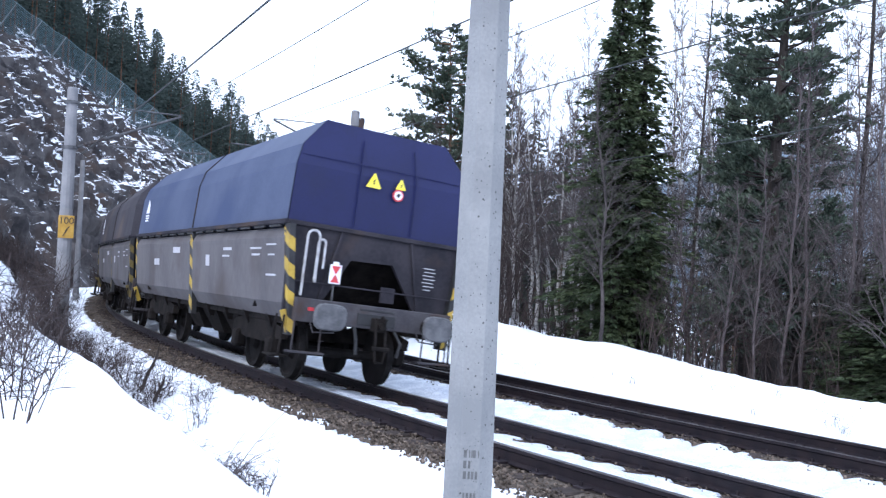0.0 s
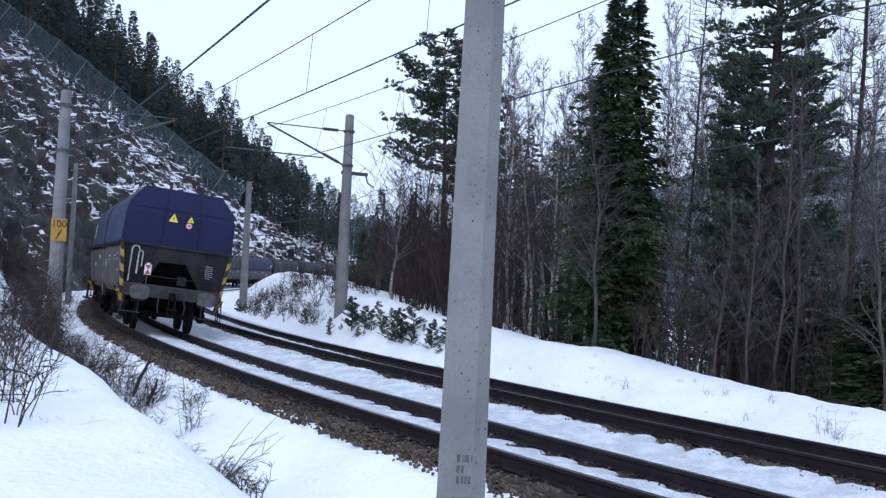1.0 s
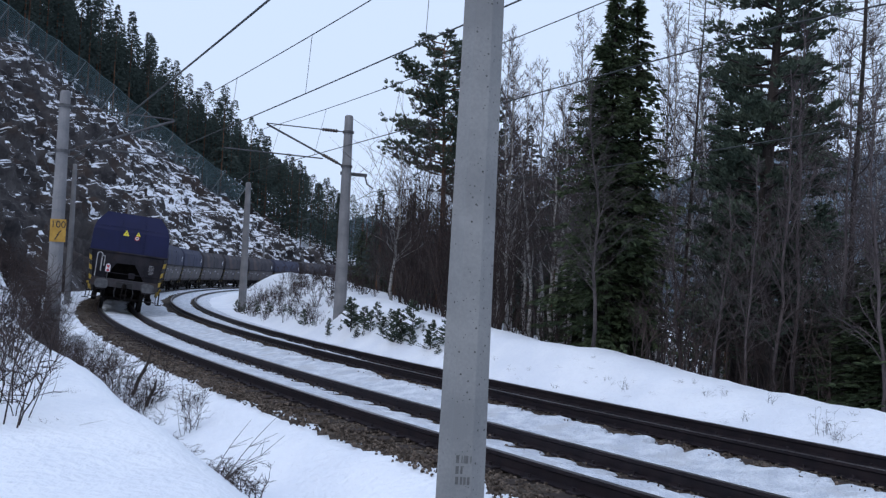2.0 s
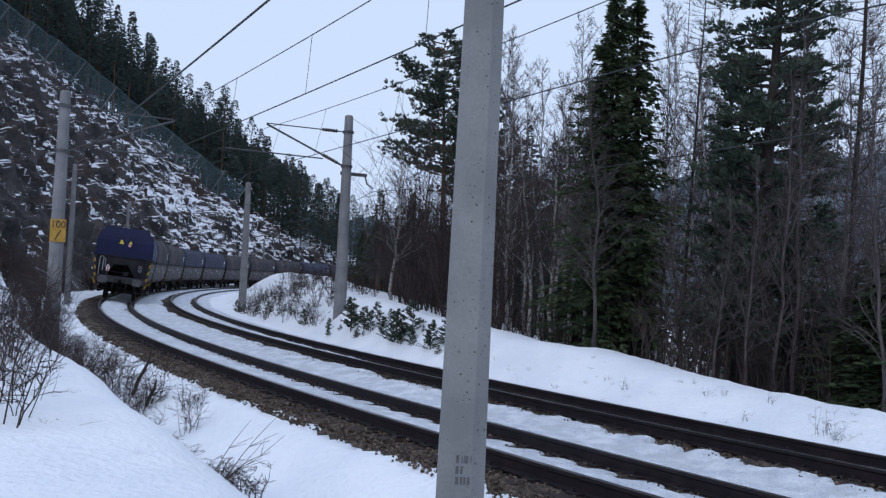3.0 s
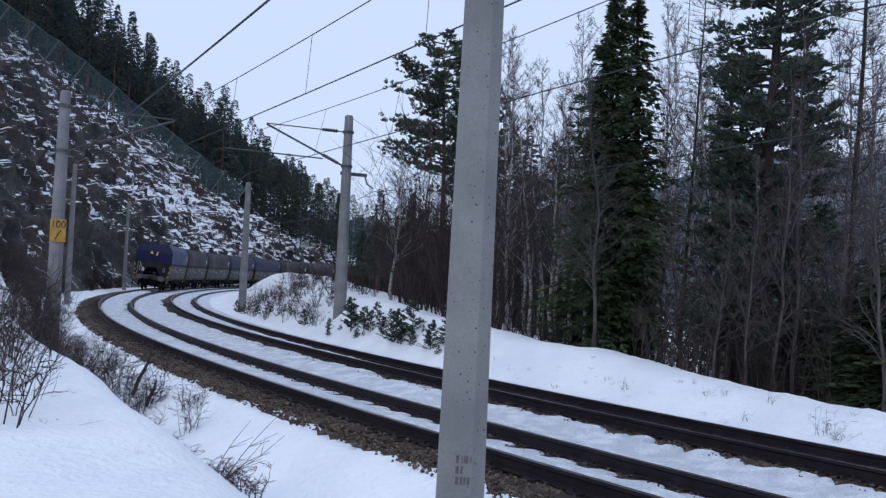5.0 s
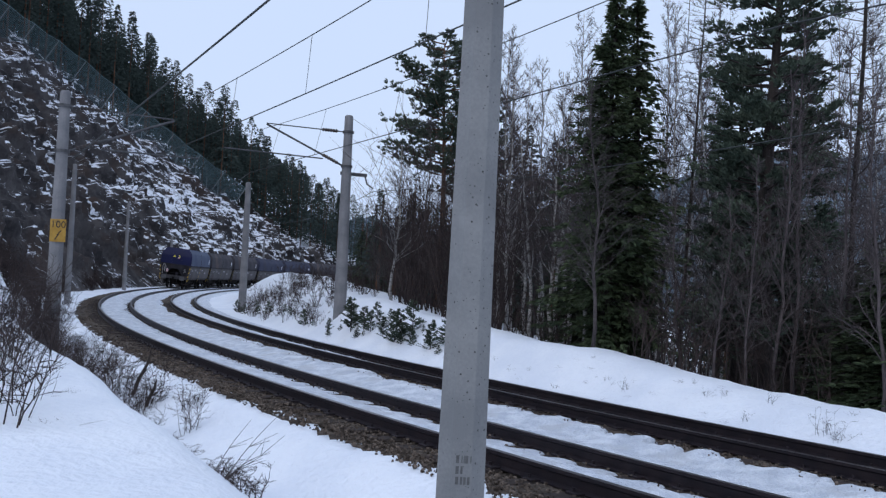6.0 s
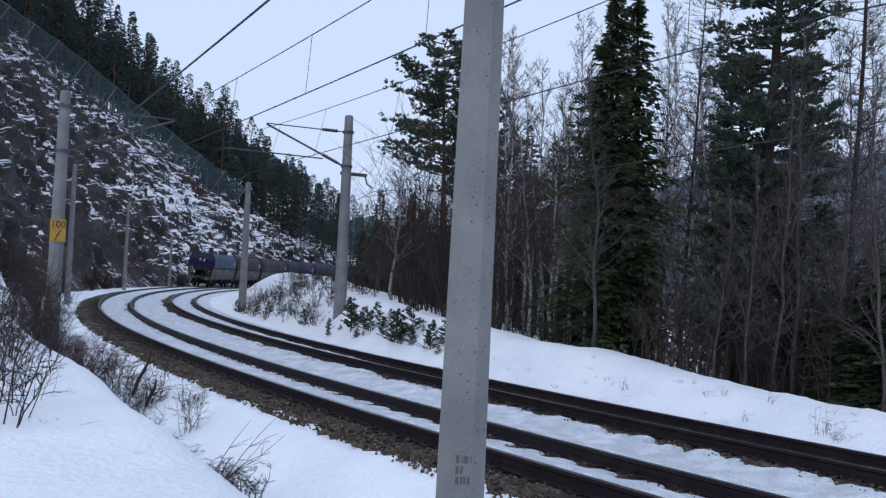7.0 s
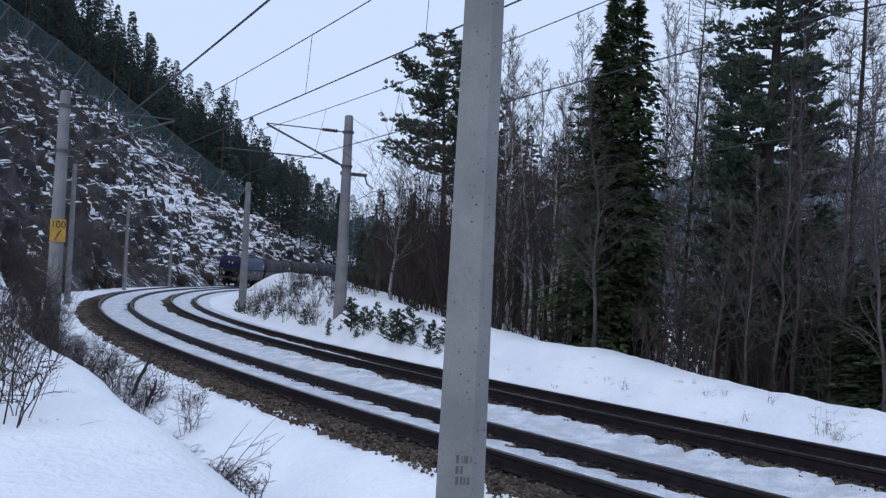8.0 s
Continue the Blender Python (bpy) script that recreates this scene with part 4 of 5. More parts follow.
def make_front_mast():
    """The near mast: polygonal concrete with air pits and cast marks."""
    m = new("catenary_mast")
    x0, y0 = 0.185, 6.0
    zb, zt = -0.75, 7.6
    m.location = (x0, y0, 0)
    m.rotation_euler = (radians(0.0), radians(0.35), 0)
    tagged(m, "near light grey concrete mast, faceted and pitted", "mast", "masts of the overhead line")

    def radius(z):
        return 0.178 - 0.0088 * z
    b = Build()
    b.loft([[(x, y, z) for x, y in mast_poly(radius(z), 8, radians(22.5))] for z in np.linspace(zb, zt, 18)])
    shaft = part("shaft", b, M_CONC, m)
    rng = random.Random(3)
    b = Build()
    for _ in range(300):
        z = rng.uniform(-0.7, 4.0)
        a = radians(rng.choice((270, 270, 270, 315, 315, 225)))
        ap = radius(z) * math.cos(math.pi / 8)
        half = radius(z) * math.sin(math.pi / 8) * 0.9
        t = rng.uniform(-half, half)
        r = rng.choice((0.002, 0.003, 0.003, 0.004, 0.005, 0.007))
        nx, ny = math.cos(a), math.sin(a)
        c = Vector((nx * (ap + 0.0008) - ny * t, ny * (ap + 0.0008) + nx * t, z))
        e1, e2 = Vector((-ny, nx, 0)), Vector((0, 0, 1))
        ring = [c + r * (math.cos(k) * e1 + rng.uniform(0.8, 1.3) * math.sin(k) * e2) for k in (6.283 * j / 7 for j in range(7))]
        b.add(ring + [c - Vector((nx, ny, 0)) * 0.0006], [(j, (j + 1) % 7, 7) for j in range(7)])
    tagged(part("pit", b, M_PIT, shaft, "small dark air pits"), kind="stuff")
    # cast marks that cannot be read, as short bars
    a = radians(270)
    for row, (z, ws) in enumerate(((0.615, (0.02, 0.006, 0.006, 0.02, 0.006)), (0.545, (0.02, 0.014)), (0.475, (0.02, 0.014, 0.016, 0.016)), (0.335, (0.014, 0.016, 0.014, 0.016)))):
        t = -0.03
        for w in ws:
            ap = radius(z) * math.cos(math.pi / 8) + 0.001
            b = Build()
            nx, ny = math.cos(a), math.sin(a)
            c = Vector((nx * ap - ny * t, ny * ap + nx * t, z))
            b.box(c, (0.003, w, 0.05), 0, 0.001, Matrix.Rotation(a, 3, "Z"))
            part("cast_mark", b, M_CAST, shaft)
            t += w + 0.009


make_front_mast()


def wire(name, pts, r, label, n=5, group="overhead wires"):
    b = Build()
    b.tube(pts, r, n)
    return tagged(part(name, b, M_WIRE), label, "wire", group)


def span(s0, s1, l0, l1, z0, z1, sag, n=14):
    """A wire between two supports: straight in plan, with a sag."""
    a, c = lp(s0, l0, z0), lp(s1, l1, z1)
    return [a.lerp(c, k / n) - Vector((0, 0, sag * 4 * (k / n) * (1 - k / n))) for k in range(n + 1)]


def make_wires():
    # supports of the near track stand at 9 m and 31 m along the line
    wires = [("contact_wire", -16, 9, -0.25, -0.2, 5.45, 5.36, 0.05, 0.012), ("messenger_wire", -16, 9, -0.25, -0.2, 6.6, 6.6, 0.3, 0.010),
             ("contact_wire", 9, 31, -0.2, -0.25, 5.36, 5.13, 0.04, 0.012), ("messenger_wire", 9, 31, -0.2, -0.1, 6.6, 6.3, 0.12, 0.010),
             ("contact_wire", 31, 58, -0.25, 0.0, 5.13, 5.1, 0.03, 0.012), ("messenger_wire", 31, 58, -0.1, 0.0, 6.22, 6.2, 0.3, 0.009)]
    for nm, s0, s1, l0, l1, z0, z1, sag, r in wires:
        wire(nm, span(s0, s1, l0, l1, z0, z1, sag), r, "dark %s over the near track" % nm.replace("_", " "))
    c = SPACING
    wires = [("contact_wire", -10, 12, c - 0.3, c - 0.2, 5.5, 5.4, 0.04, 0.012), ("messenger_wire", -10, 12, c - 0.3, c - 0.2, 6.75, 6.75, 0.3, 0.010),
             ("contact_wire", 12, 34, c - 0.2, c - 0.5, 5.4, 5.25, 0.0, 0.012), ("messenger_wire", 12, 34, c - 0.2, c - 0.1, 6.75, 6.8, 0.18, 0.010),
             ("contact_wire", 34, 54, c - 0.5, c, 5.25, 5.2, 0.03, 0.012)]
    for nm, s0, s1, l0, l1, z0, z1, sag, r in wires:
        wire(nm, span(s0, s1, l0, l1, z0, z1, sag), r, "dark %s over the far track" % nm.replace("_", " "))
    wire("feeder_wire", span(8, 33.75, 7.2, 7.65, 5.0, 4.95, 0.3), 0.012, "thin feeder wire along the wood")
    wire("feeder_wire", span(33.75, 54, 7.65, 7.65, 4.95, 4.7, 0.4), 0.012, "thin feeder wire along the wood")
    wire("return_wire", span(9, 30.6, -2.45, -2.6, 5.85, 4.75, 0.05), 0.017, "thick black cable running to the outer mast")

    def droppers(m, k, fr, label):
        for u in fr:
            i = u * 14
            j = min(13, int(i))
            p, q = m[j].lerp(m[j + 1], i - j), k[j].lerp(k[j + 1], i - j)
            wire("dropper_wire", [p, q], 0.006, label, 4, "dropper wires")
    droppers(span(9, 31, -0.2, -0.1, 6.6, 6.3, 0.12), span(9, 31, -0.2, -0.25, 5.36, 5.13, 0.04), (0.1, 0.3, 0.5, 0.7, 0.9), "thin dropper wire over the near track")
    droppers(span(12, 34, c - 0.2, c - 0.1, 6.75, 6.8, 0.18), span(12, 34, c - 0.2, c - 0.5, 5.4, 5.25, 0.0), (0.08, 0.3, 0.52, 0.74, 0.92), "thin dropper wire over the far track")


make_wires()

# ---- bushes, young spruces, stones and sleepers beside the line ----


def bush_build(height, width, stems, rng, fork=5, r=0.009):
    b = Build()
    for _ in range(stems):
        a = rng.uniform(0, 6.283)
        p = Vector((math.cos(a), math.sin(a), 0)) * rng.uniform(0, 0.25) * width
        d = Vector((math.cos(a) * rng.uniform(0, 0.7), math.sin(a) * rng.uniform(0, 0.7), 1)).normalized()
        h = height * rng.uniform(0.5, 1.0)
        pts = [p - Vector((0, 0, 0.1))]
        for k in range(5):
            d = (d + Vector((rng.uniform(-0.3, 0.3), rng.uniform(-0.3, 0.3), rng.uniform(-0.1, 0.15)))).normalized()
            p = p + d * h / 5
            pts.append(p)
        b.tube(pts, [r * (1 - 0.15 * k) for k in range(6)], 3, 0, False)
        for k in range(fork):
            i = rng.randrange(1, 5)
            q = pts[i].lerp(pts[i + 1], rng.random())
            e = q + Vector((rng.uniform(-1, 1), rng.uniform(-1, 1), rng.uniform(-0.1, 1.0))).normalized() * h * rng.uniform(0.12, 0.35)
            b.tube([q, q.lerp(e, 0.5) + Vector((0, 0, 0.02)), e], [r * 0.6, r * 0.5, r * 0.3], 3, 0, False)
            for _ in range(2):
                g = e + Vector((rng.uniform(-1, 1), rng.uniform(-1, 1), rng.uniform(-0.2, 1.0))).normalized() * h * 0.13
                b.tube([q.lerp(e, rng.uniform(0.4, 0.9)), g], [r * 0.4, r * 0.25], 3, 0, False)
    return b


def scatter(make, name, label, category, group, spots, material):
    kinds = []
    for k in range(3):
        ob = part(name, make(k), material)
        kinds.append(tagged(ob, label, category, group))
    used = set()
    for i, (s, l, size, tall, turn) in enumerate(spots):
        p = lp(s, l)
        m = stand(p.x, p.y, turn, size, 0.05, tall)
        ob = kinds[i % 3]
        if i < 3:
            ob.matrix_basis = m
        else:
            copy_thing(ob, m)


def make_bushes():
    rng = random.Random(23)
    U = rng.uniform
    sp = [(U(16.5, 31), 0, U(0.6, 1.05), U(0.8, 1.1), U(0, 6)) for _ in range(50)]
    sp = [(s, U(-3.6, -2.2) - max(0, s - 22) * 0.03, a, c, d) for s, _, a, c, d in sp]
    scatter(lambda k: bush_build(0.95, 0.9, 11, rng, 8, 0.0065), "bush", "leafless brown bush in the snowy ditch beside the ballast", "bush", "bushes in the ditch", sp, M_BRUSH)
    sp = [(U(27, 48), U(-6.4, -3.4), U(0.9, 1.5), U(0.8, 1.2), U(0, 6)) for _ in range(34)]
    sp = [(s + 9, l, a * 0.6, c, d) if s < 35 else (s, l, a * 0.8, c, d) for s, l, a, c, d in sp]
    scatter(lambda k: bush_build(1.5, 1.0, 18, rng, 8, 0.011), "bush", "dense dark leafless bush at the foot of the cutting", "bush", "bushes at the rock foot", sp, M_BRUSH)
    sp = [(U(14.0, 20), U(-5.35, -4.7), U(0.55, 1.0), U(0.9, 1.3), U(0, 6)) for _ in range(9)]
    scatter(lambda k: bush_build(1.5, 1.1, 7, rng, 7, 0.007), "bush", "sparse thin leafless bush standing in smooth snow", "bush", "bushes on the mound", sp, M_TWIG)
    sp = [(13.2, -5.4, 1.0, 1.0, 0.3), (13.5, -5.2, 0.8, 1.0, 2.0), (14.1, -5.3, 1.05, 1.0, 4.0), (14.8, -5.15, 0.8, 1.0, 1.0), (15.6, -5.15, 1.0, 1.0, 3.0), (16.4, -4.95, 0.9, 1.0, 5.0), (17.4, -4.9, 1.0, 1.0, 0.8),
          (13.6, -5.6, 1.1, 1.0, 5.5), (15.2, -5.4, 1.0, 1.0, 1.7), (17.0, -5.2, 1.1, 1.0, 2.9)]
    scatter(lambda k: bush_build(1.45, 0.6, 4, rng, 7, 0.009), "bush", "dark upright leafless shrub rooted in the snow mound", "bush", "shrubs on the mound", sp, M_BRUSH)
    sp = [(U(34.5, 53), 0, U(0.4, 0.95), U(0.8, 1.4), U(0, 6)) for _ in range(120)]
    sp = [(s, U(6.2, 9.2), a, c, d) for s, _, a, c, d in sp]
    scatter(lambda k: bush_build(1.2, 0.7, 6, rng, 7, 0.013), "bush", "small leafless bush on the snowy bank in the curve", "bush", "bushes on the far bank", sp, M_BRUSH)
    sp = [(U(72, 150), U(-6.4, -4.9), U(0.6, 1.3), U(0.8, 1.2), U(0, 6)) for _ in range(34)]
    scatter(lambda k: bush_build(1.4, 1.0, 16, rng, 6, 0.02), "bush", "dark leafless bush under the rock along the curve", "bush", "bushes under the rock", sp, M_BRUSH)
    sp = [(U(28.2, 30), U(-3.5, -2.9), U(0.9, 1.2), U(0.9, 1.2), U(0, 6)) for _ in range(7)]
    scatter(lambda k: bush_build(1.9, 0.6, 13, rng, 8, 0.008), "bush", "tall dense leafless bush in front of the mast", "bush", "bushes before the mast", sp, M_BRUSH)
    # dry stalks
    more = [(U(12, 25), U(5.5, 6.7), U(0.3, 0.8), U(0.4, 1.0), U(0, 6)) for _ in range(26)] + [(U(11.8, 15), U(-4.95, -4.35), U(0.5, 0.9), U(0.2, 0.4), U(0, 6)) for _ in range(7)]
    sp = more + [(12.5, 5.75, 1.5, 1.3, 0.3), (12.7, 5.8, 1.3, 1.2, 2.0), (12.35, 5.65, 1.2, 1.2, 4.0), (20.8, 5.75, 0.9, 1.0, 1.0), (20.2, 5.9, 0.6, 0.8, 3.0), (16.3, 6.5, 0.7, 0.8, 1.7),
          (18.3, 5.9, 0.6, 0.6, 0.2), (17.6, 6.0, 0.6, 0.5, 5.0), (13.4, -5.0, 0.9, 0.6, 1.2),
          (15.9, 5.9, 0.7, 0.4, 0.4), (16.4, 6.0, 0.8, 0.35, 2.4), (16.9, 5.8, 0.7, 0.4, 1.1), (17.2, 6.2, 0.8, 0.35, 3.3), (17.9, 6.1, 0.9, 0.4, 5.1), (18.6, 6.3, 0.8, 0.4, 0.9), (19.4, 6.1, 0.9, 0.5, 2.2), (14.2, 6.5, 0.9, 0.8, 4.4),
          (12.6, -4.8, 0.7, 0.4, 2.2), (14.0, -5.3, 0.8, 0.5, 5.2), (18.9, 5.6, 0.7, 0.6, 2.7), (15.0, 5.8, 0.5, 0.6, 1.0), (21.8, 6.0, 0.8, 0.9, 3.3)]
    scatter(lambda k: bush_build(0.55, 0.5, 7, rng, 3, 0.004), "dry_plant", "thin dry stalks sticking out of the snow", "plant", "dry stalks in the snow", sp, M_TWIG)
    def arcs(k):
        b = Build()
        for _ in range(1):
            p = Vector((rng.uniform(-0.1, 0.1), rng.uniform(-0.1, 0.1), -0.05))
            d = Vector((0.9, rng.uniform(-0.4, 0.5), rng.uniform(0.5, 1.6))).normalized()
            ln, pts = rng.uniform(0.4, 0.95), [p]
            for _ in range(6):
                d = (d + Vector((rng.uniform(-0.05, 0.15), rng.uniform(-0.1, 0.1), -0.08))).normalized()
                p = p + d * ln / 6
                pts.append(p)
            b.tube(pts, [0.006 - 0.0007 * j for j in range(7)], 4, 0, False)
            for _ in range(3):
                j = rng.randrange(2, 6)
                b.tube([pts[j], pts[j] + Vector((rng.uniform(-0.1, 0.3), rng.uniform(-0.2, 0.2), rng.uniform(0, 0.2)))], [0.003, 0.0015], 3, 0, False)
        return b
    sp = [(12.7, -3.65, 1.0, 1.15, 0.1), (12.75, -3.6, 0.9, 1.2, 0.4), (12.8, -3.62, 1.0, 1.0, -0.3), (13.2, -3.55, 0.8, 1.1, -0.1), (13.25, -3.5, 0.8, 0.9, 0.3), (15.2, -3.0, 0.7, 0.5, 0.1), (13.3, -4.9, 0.7, 0.22, 0.4), (14.6, -4.8, 0.6, 0.22, -0.3), (12.4, -4.7, 0.5, 0.2, 0.1)]
    scatter(arcs, "fallen_branch", "thin bent bare branch lying over the snow", "branch", "branches over the snow", sp, M_TWIG)
    # fallen dark twigs and dead brush in the ditch
    sp = [(12.9, -3.35, 1.0, 0.7, 0.4), (13.2, -3.45, 0.9, 0.6, 2.1), (13.7, -3.3, 0.8, 0.7, 3.9), (12.4, -3.6, 0.8, 0.5, 5.0), (14.6, -3.4, 0.8, 0.7, 1.4), (15.6, -3.3, 0.9, 0.8, 2.9)]
    scatter(lambda k: bush_build(0.40, 1.0, 14, rng, 8, 0.006), "dead_brush", "tangle of dark dead brush in the ditch", "bush", "dead brush in the ditch", sp, M_BRUSH)
    # broken stump
    for s, l, h, lean in ((20.4, -2.55, 0.85, 0.35), (19.2, -2.6, 0.5, 0.2)):
        b = Build()
        b.tube([(0, 0, -0.15), (lean * 0.3, 0, h * 0.35), (lean * 0.75, 0.03, h * 0.75), (lean * 0.85, 0.02, h)], [0.034, 0.03, 0.024, 0.008], 7)
        b.tube([(lean * 0.3, 0, h * 0.4), (lean * 0.3 + 0.14, 0.05, h * 0.6)], [0.025, 0.008], 5)
        ob = tagged(part("stump", b, M_BARK), "broken leaning dark stump in the ditch", "stump", "stumps in the ditch")
        p = lp(s, l)
        ob.matrix_basis = stand(p.x, p.y, 0.2, 1.0, 0.05)


make_bushes()


def make_young_spruces():
    rng = random.Random(31)
    first = None
    spots = [(31.0, 6.05, 1.5), (31.4, 6.2, 1.0), (30.0, 6.1, 1.0), (29.3, 6.05, 0.85), (28.2, 6.0, 1.1), (27.4, 5.9, 1.05), (26.9, 5.95, 1.15), (26.2, 5.95, 1.0), (24.9, 5.9, 1.35), (24.4, 6.1, 1.0), (33.0, 6.0, 0.9),
             (28.0, 6.25, 1.0), (26.6, 6.2, 1.2), (25.2, 6.0, 0.8), (50.5, 6.3, 1.0), (52.5, 6.2, 0.9), (48.0, 6.6, 0.8)]
    spots += [(rng.uniform(24.2, 32.5), rng.uniform(5.75, 6.5), rng.uniform(0.35, 0.75)) for _ in range(22)] + [(rng.uniform(35, 50), rng.uniform(6.1, 7.0), rng.uniform(0.4, 0.8)) for _ in range(10)]
    kinds = []
    for k in range(3):
        b = Build()
        c = Build()
        b.tube([(0, 0, -0.1), (0.02, 0, 1.0)], [0.018, 0.004], 5)
        for j in range(44):
            t = 0.05 + 0.9 * j / 44
            a = rng.uniform(0, 6.28)
            r = 0.42 * (1.05 - t) * rng.uniform(0.6, 1.2)
            o = Vector((math.cos(a), math.sin(a), 0.5 - 0.2 * (1 - t))).normalized()
            q = Vector((0.02 * t, 0, t))
            b.tube([q, q + o * r], [0.006, 0.002], 3, 0, False)
            for u in np.linspace(0.2, 1, 6):
                needles(c, q + o * r * u, o, rng.uniform(0.06, 0.11), rng, 0, 5)
        t = tree("young_spruce", (b, c), (M_BARK, M_PNEEDLE), "small young spruce growing out of the snow bank", "spruce", "young spruces on the bank")
        kinds.append(t)
    for i, (s, l, size) in enumerate(spots):
        p = lp(s, l)
        m = stand(p.x, p.y, rng.uniform(0, 6), size * 0.75, 0.03)
        if i < 3:
            kinds[i].matrix_basis = m
        else:
            copy_thing(kinds[i % 3], m)


make_young_spruces()


def make_stones():
    rng = np.random.default_rng(17)
    b = Build()
    octa = np.array([(1, 0, 0), (-1, 0, 0), (0, 1, 0), (0, -1, 0), (0, 0, 1), (0, 0, -1)], float)
    fc = [(0, 2, 4), (2, 1, 4), (1, 3, 4), (3, 0, 4), (2, 0, 5), (1, 2, 5), (3, 1, 5), (0, 3, 5)]
    zones = [(4, 26, -1.75, -0.82, 5200), (26, 60, -1.75, -0.82, 1500), (4, 40, 2.15, 2.95, 3000), (4, 34, 0.35, 0.68, 900), (4, 30, 2.0, 2.35, 500), (5, 22, -1.5, -1.2, 700), (22, 40, -1.75, -1.5, 350)]
    for s0, s1, l0, l1, n in zones:
        s = s0 + (s1 - s0) * rng.random(n) ** 1.2
        l = rng.uniform(l0, l1, n)
        P = line(s, l, bed_z(l) + rng.uniform(-0.005, 0.035, n))
        for p in P:
            q, _ = np.linalg.qr(rng.normal(size=(3, 3)))
            sz = rng.uniform(0.014, 0.034)
            v = (octa * rng.uniform(0.6, 1.1, (6, 3)) * sz) @ q.T + p
            b.add(v, fc)
    # stones lying on the snow edges
    for s0, s1, l0, l1, n in ((4, 30, 2.02, 2.42, 420), (4, 26, 0.2, 0.45, 160)):
        s, l = rng.uniform(s0, s1, n), rng.uniform(l0, l1, n)
        for p in line(s, l, bed_z(np.maximum(l, -1.75)) + np.where(l < -1.0, 0.02, 0.10)):
            q, _ = np.linalg.qr(rng.normal(size=(3, 3)))
            b.add((octa * rng.uniform(0.5, 1.2, (6, 3)) * rng.uniform(0.008, 0.024) * np.array([1.2, 1.0, 0.6])) @ q.T + p, fc)
    tagged(part("ballast_stones", b, M_STONE), "loose brown ballast stones beside the rails", "stones", kind="stuff")


make_stones()


def make_sleepers():
    b = Build()
    b.box((0, 0, -0.1), (2.5, 0.25, 0.2), 0, 0.02)
    me = b.mesh("sleeper", [M_SLEEPER])
    c = Build()
    for sg in (-1, 1):
        c.box((sg * 0.7525, 0, 0.012), (0.36, 0.15, 0.025), 0, 0.004)
        for d in (-0.11, 0.11):
            c.tube([(sg * 0.7525 + d, 0.04, 0.0), (sg * 0.7525 + d, 0.04, 0.06)], 0.018, 6)
    cm = c.mesh("rail_fastening", [M_RAIL])
    for track, dz in ((0.0, 0.0), (SPACING, FAR_DZ)):
        for i, s in enumerate(np.arange(SLEEPER_0, 60, SLEEPER_STEP)):
            ob = new("sleeper", me)
            tagged(ob, "dark creosoted sleeper half covered by snow", "sleeper", "sleepers of the two tracks", "structure")
            p = lp(s, track, dz - 0.172)
            ob.matrix_basis = Matrix.Translation(p) @ Matrix.Rotation(-heading(s), 4, "Z") @ Matrix.Rotation(CANT, 4, "Y")
            if s < 34:
                f = new("rail_fastening", cm)
                f.parent = ob


make_sleepers()

# ---- the coal train ----
WAGON = 12.35


def cover_profile():
    """Half section of the cover, mirrored: upright sides, a steep haunch and a flat top."""
    half = [(1.485, 2.34), (1.485, 2.48), (1.46, 3.20), (1.38, 3.50), (1.03, 3.93)]
    return [(-x, z) for x, z in half] + [(x, z) for x, z in half[::-1]]


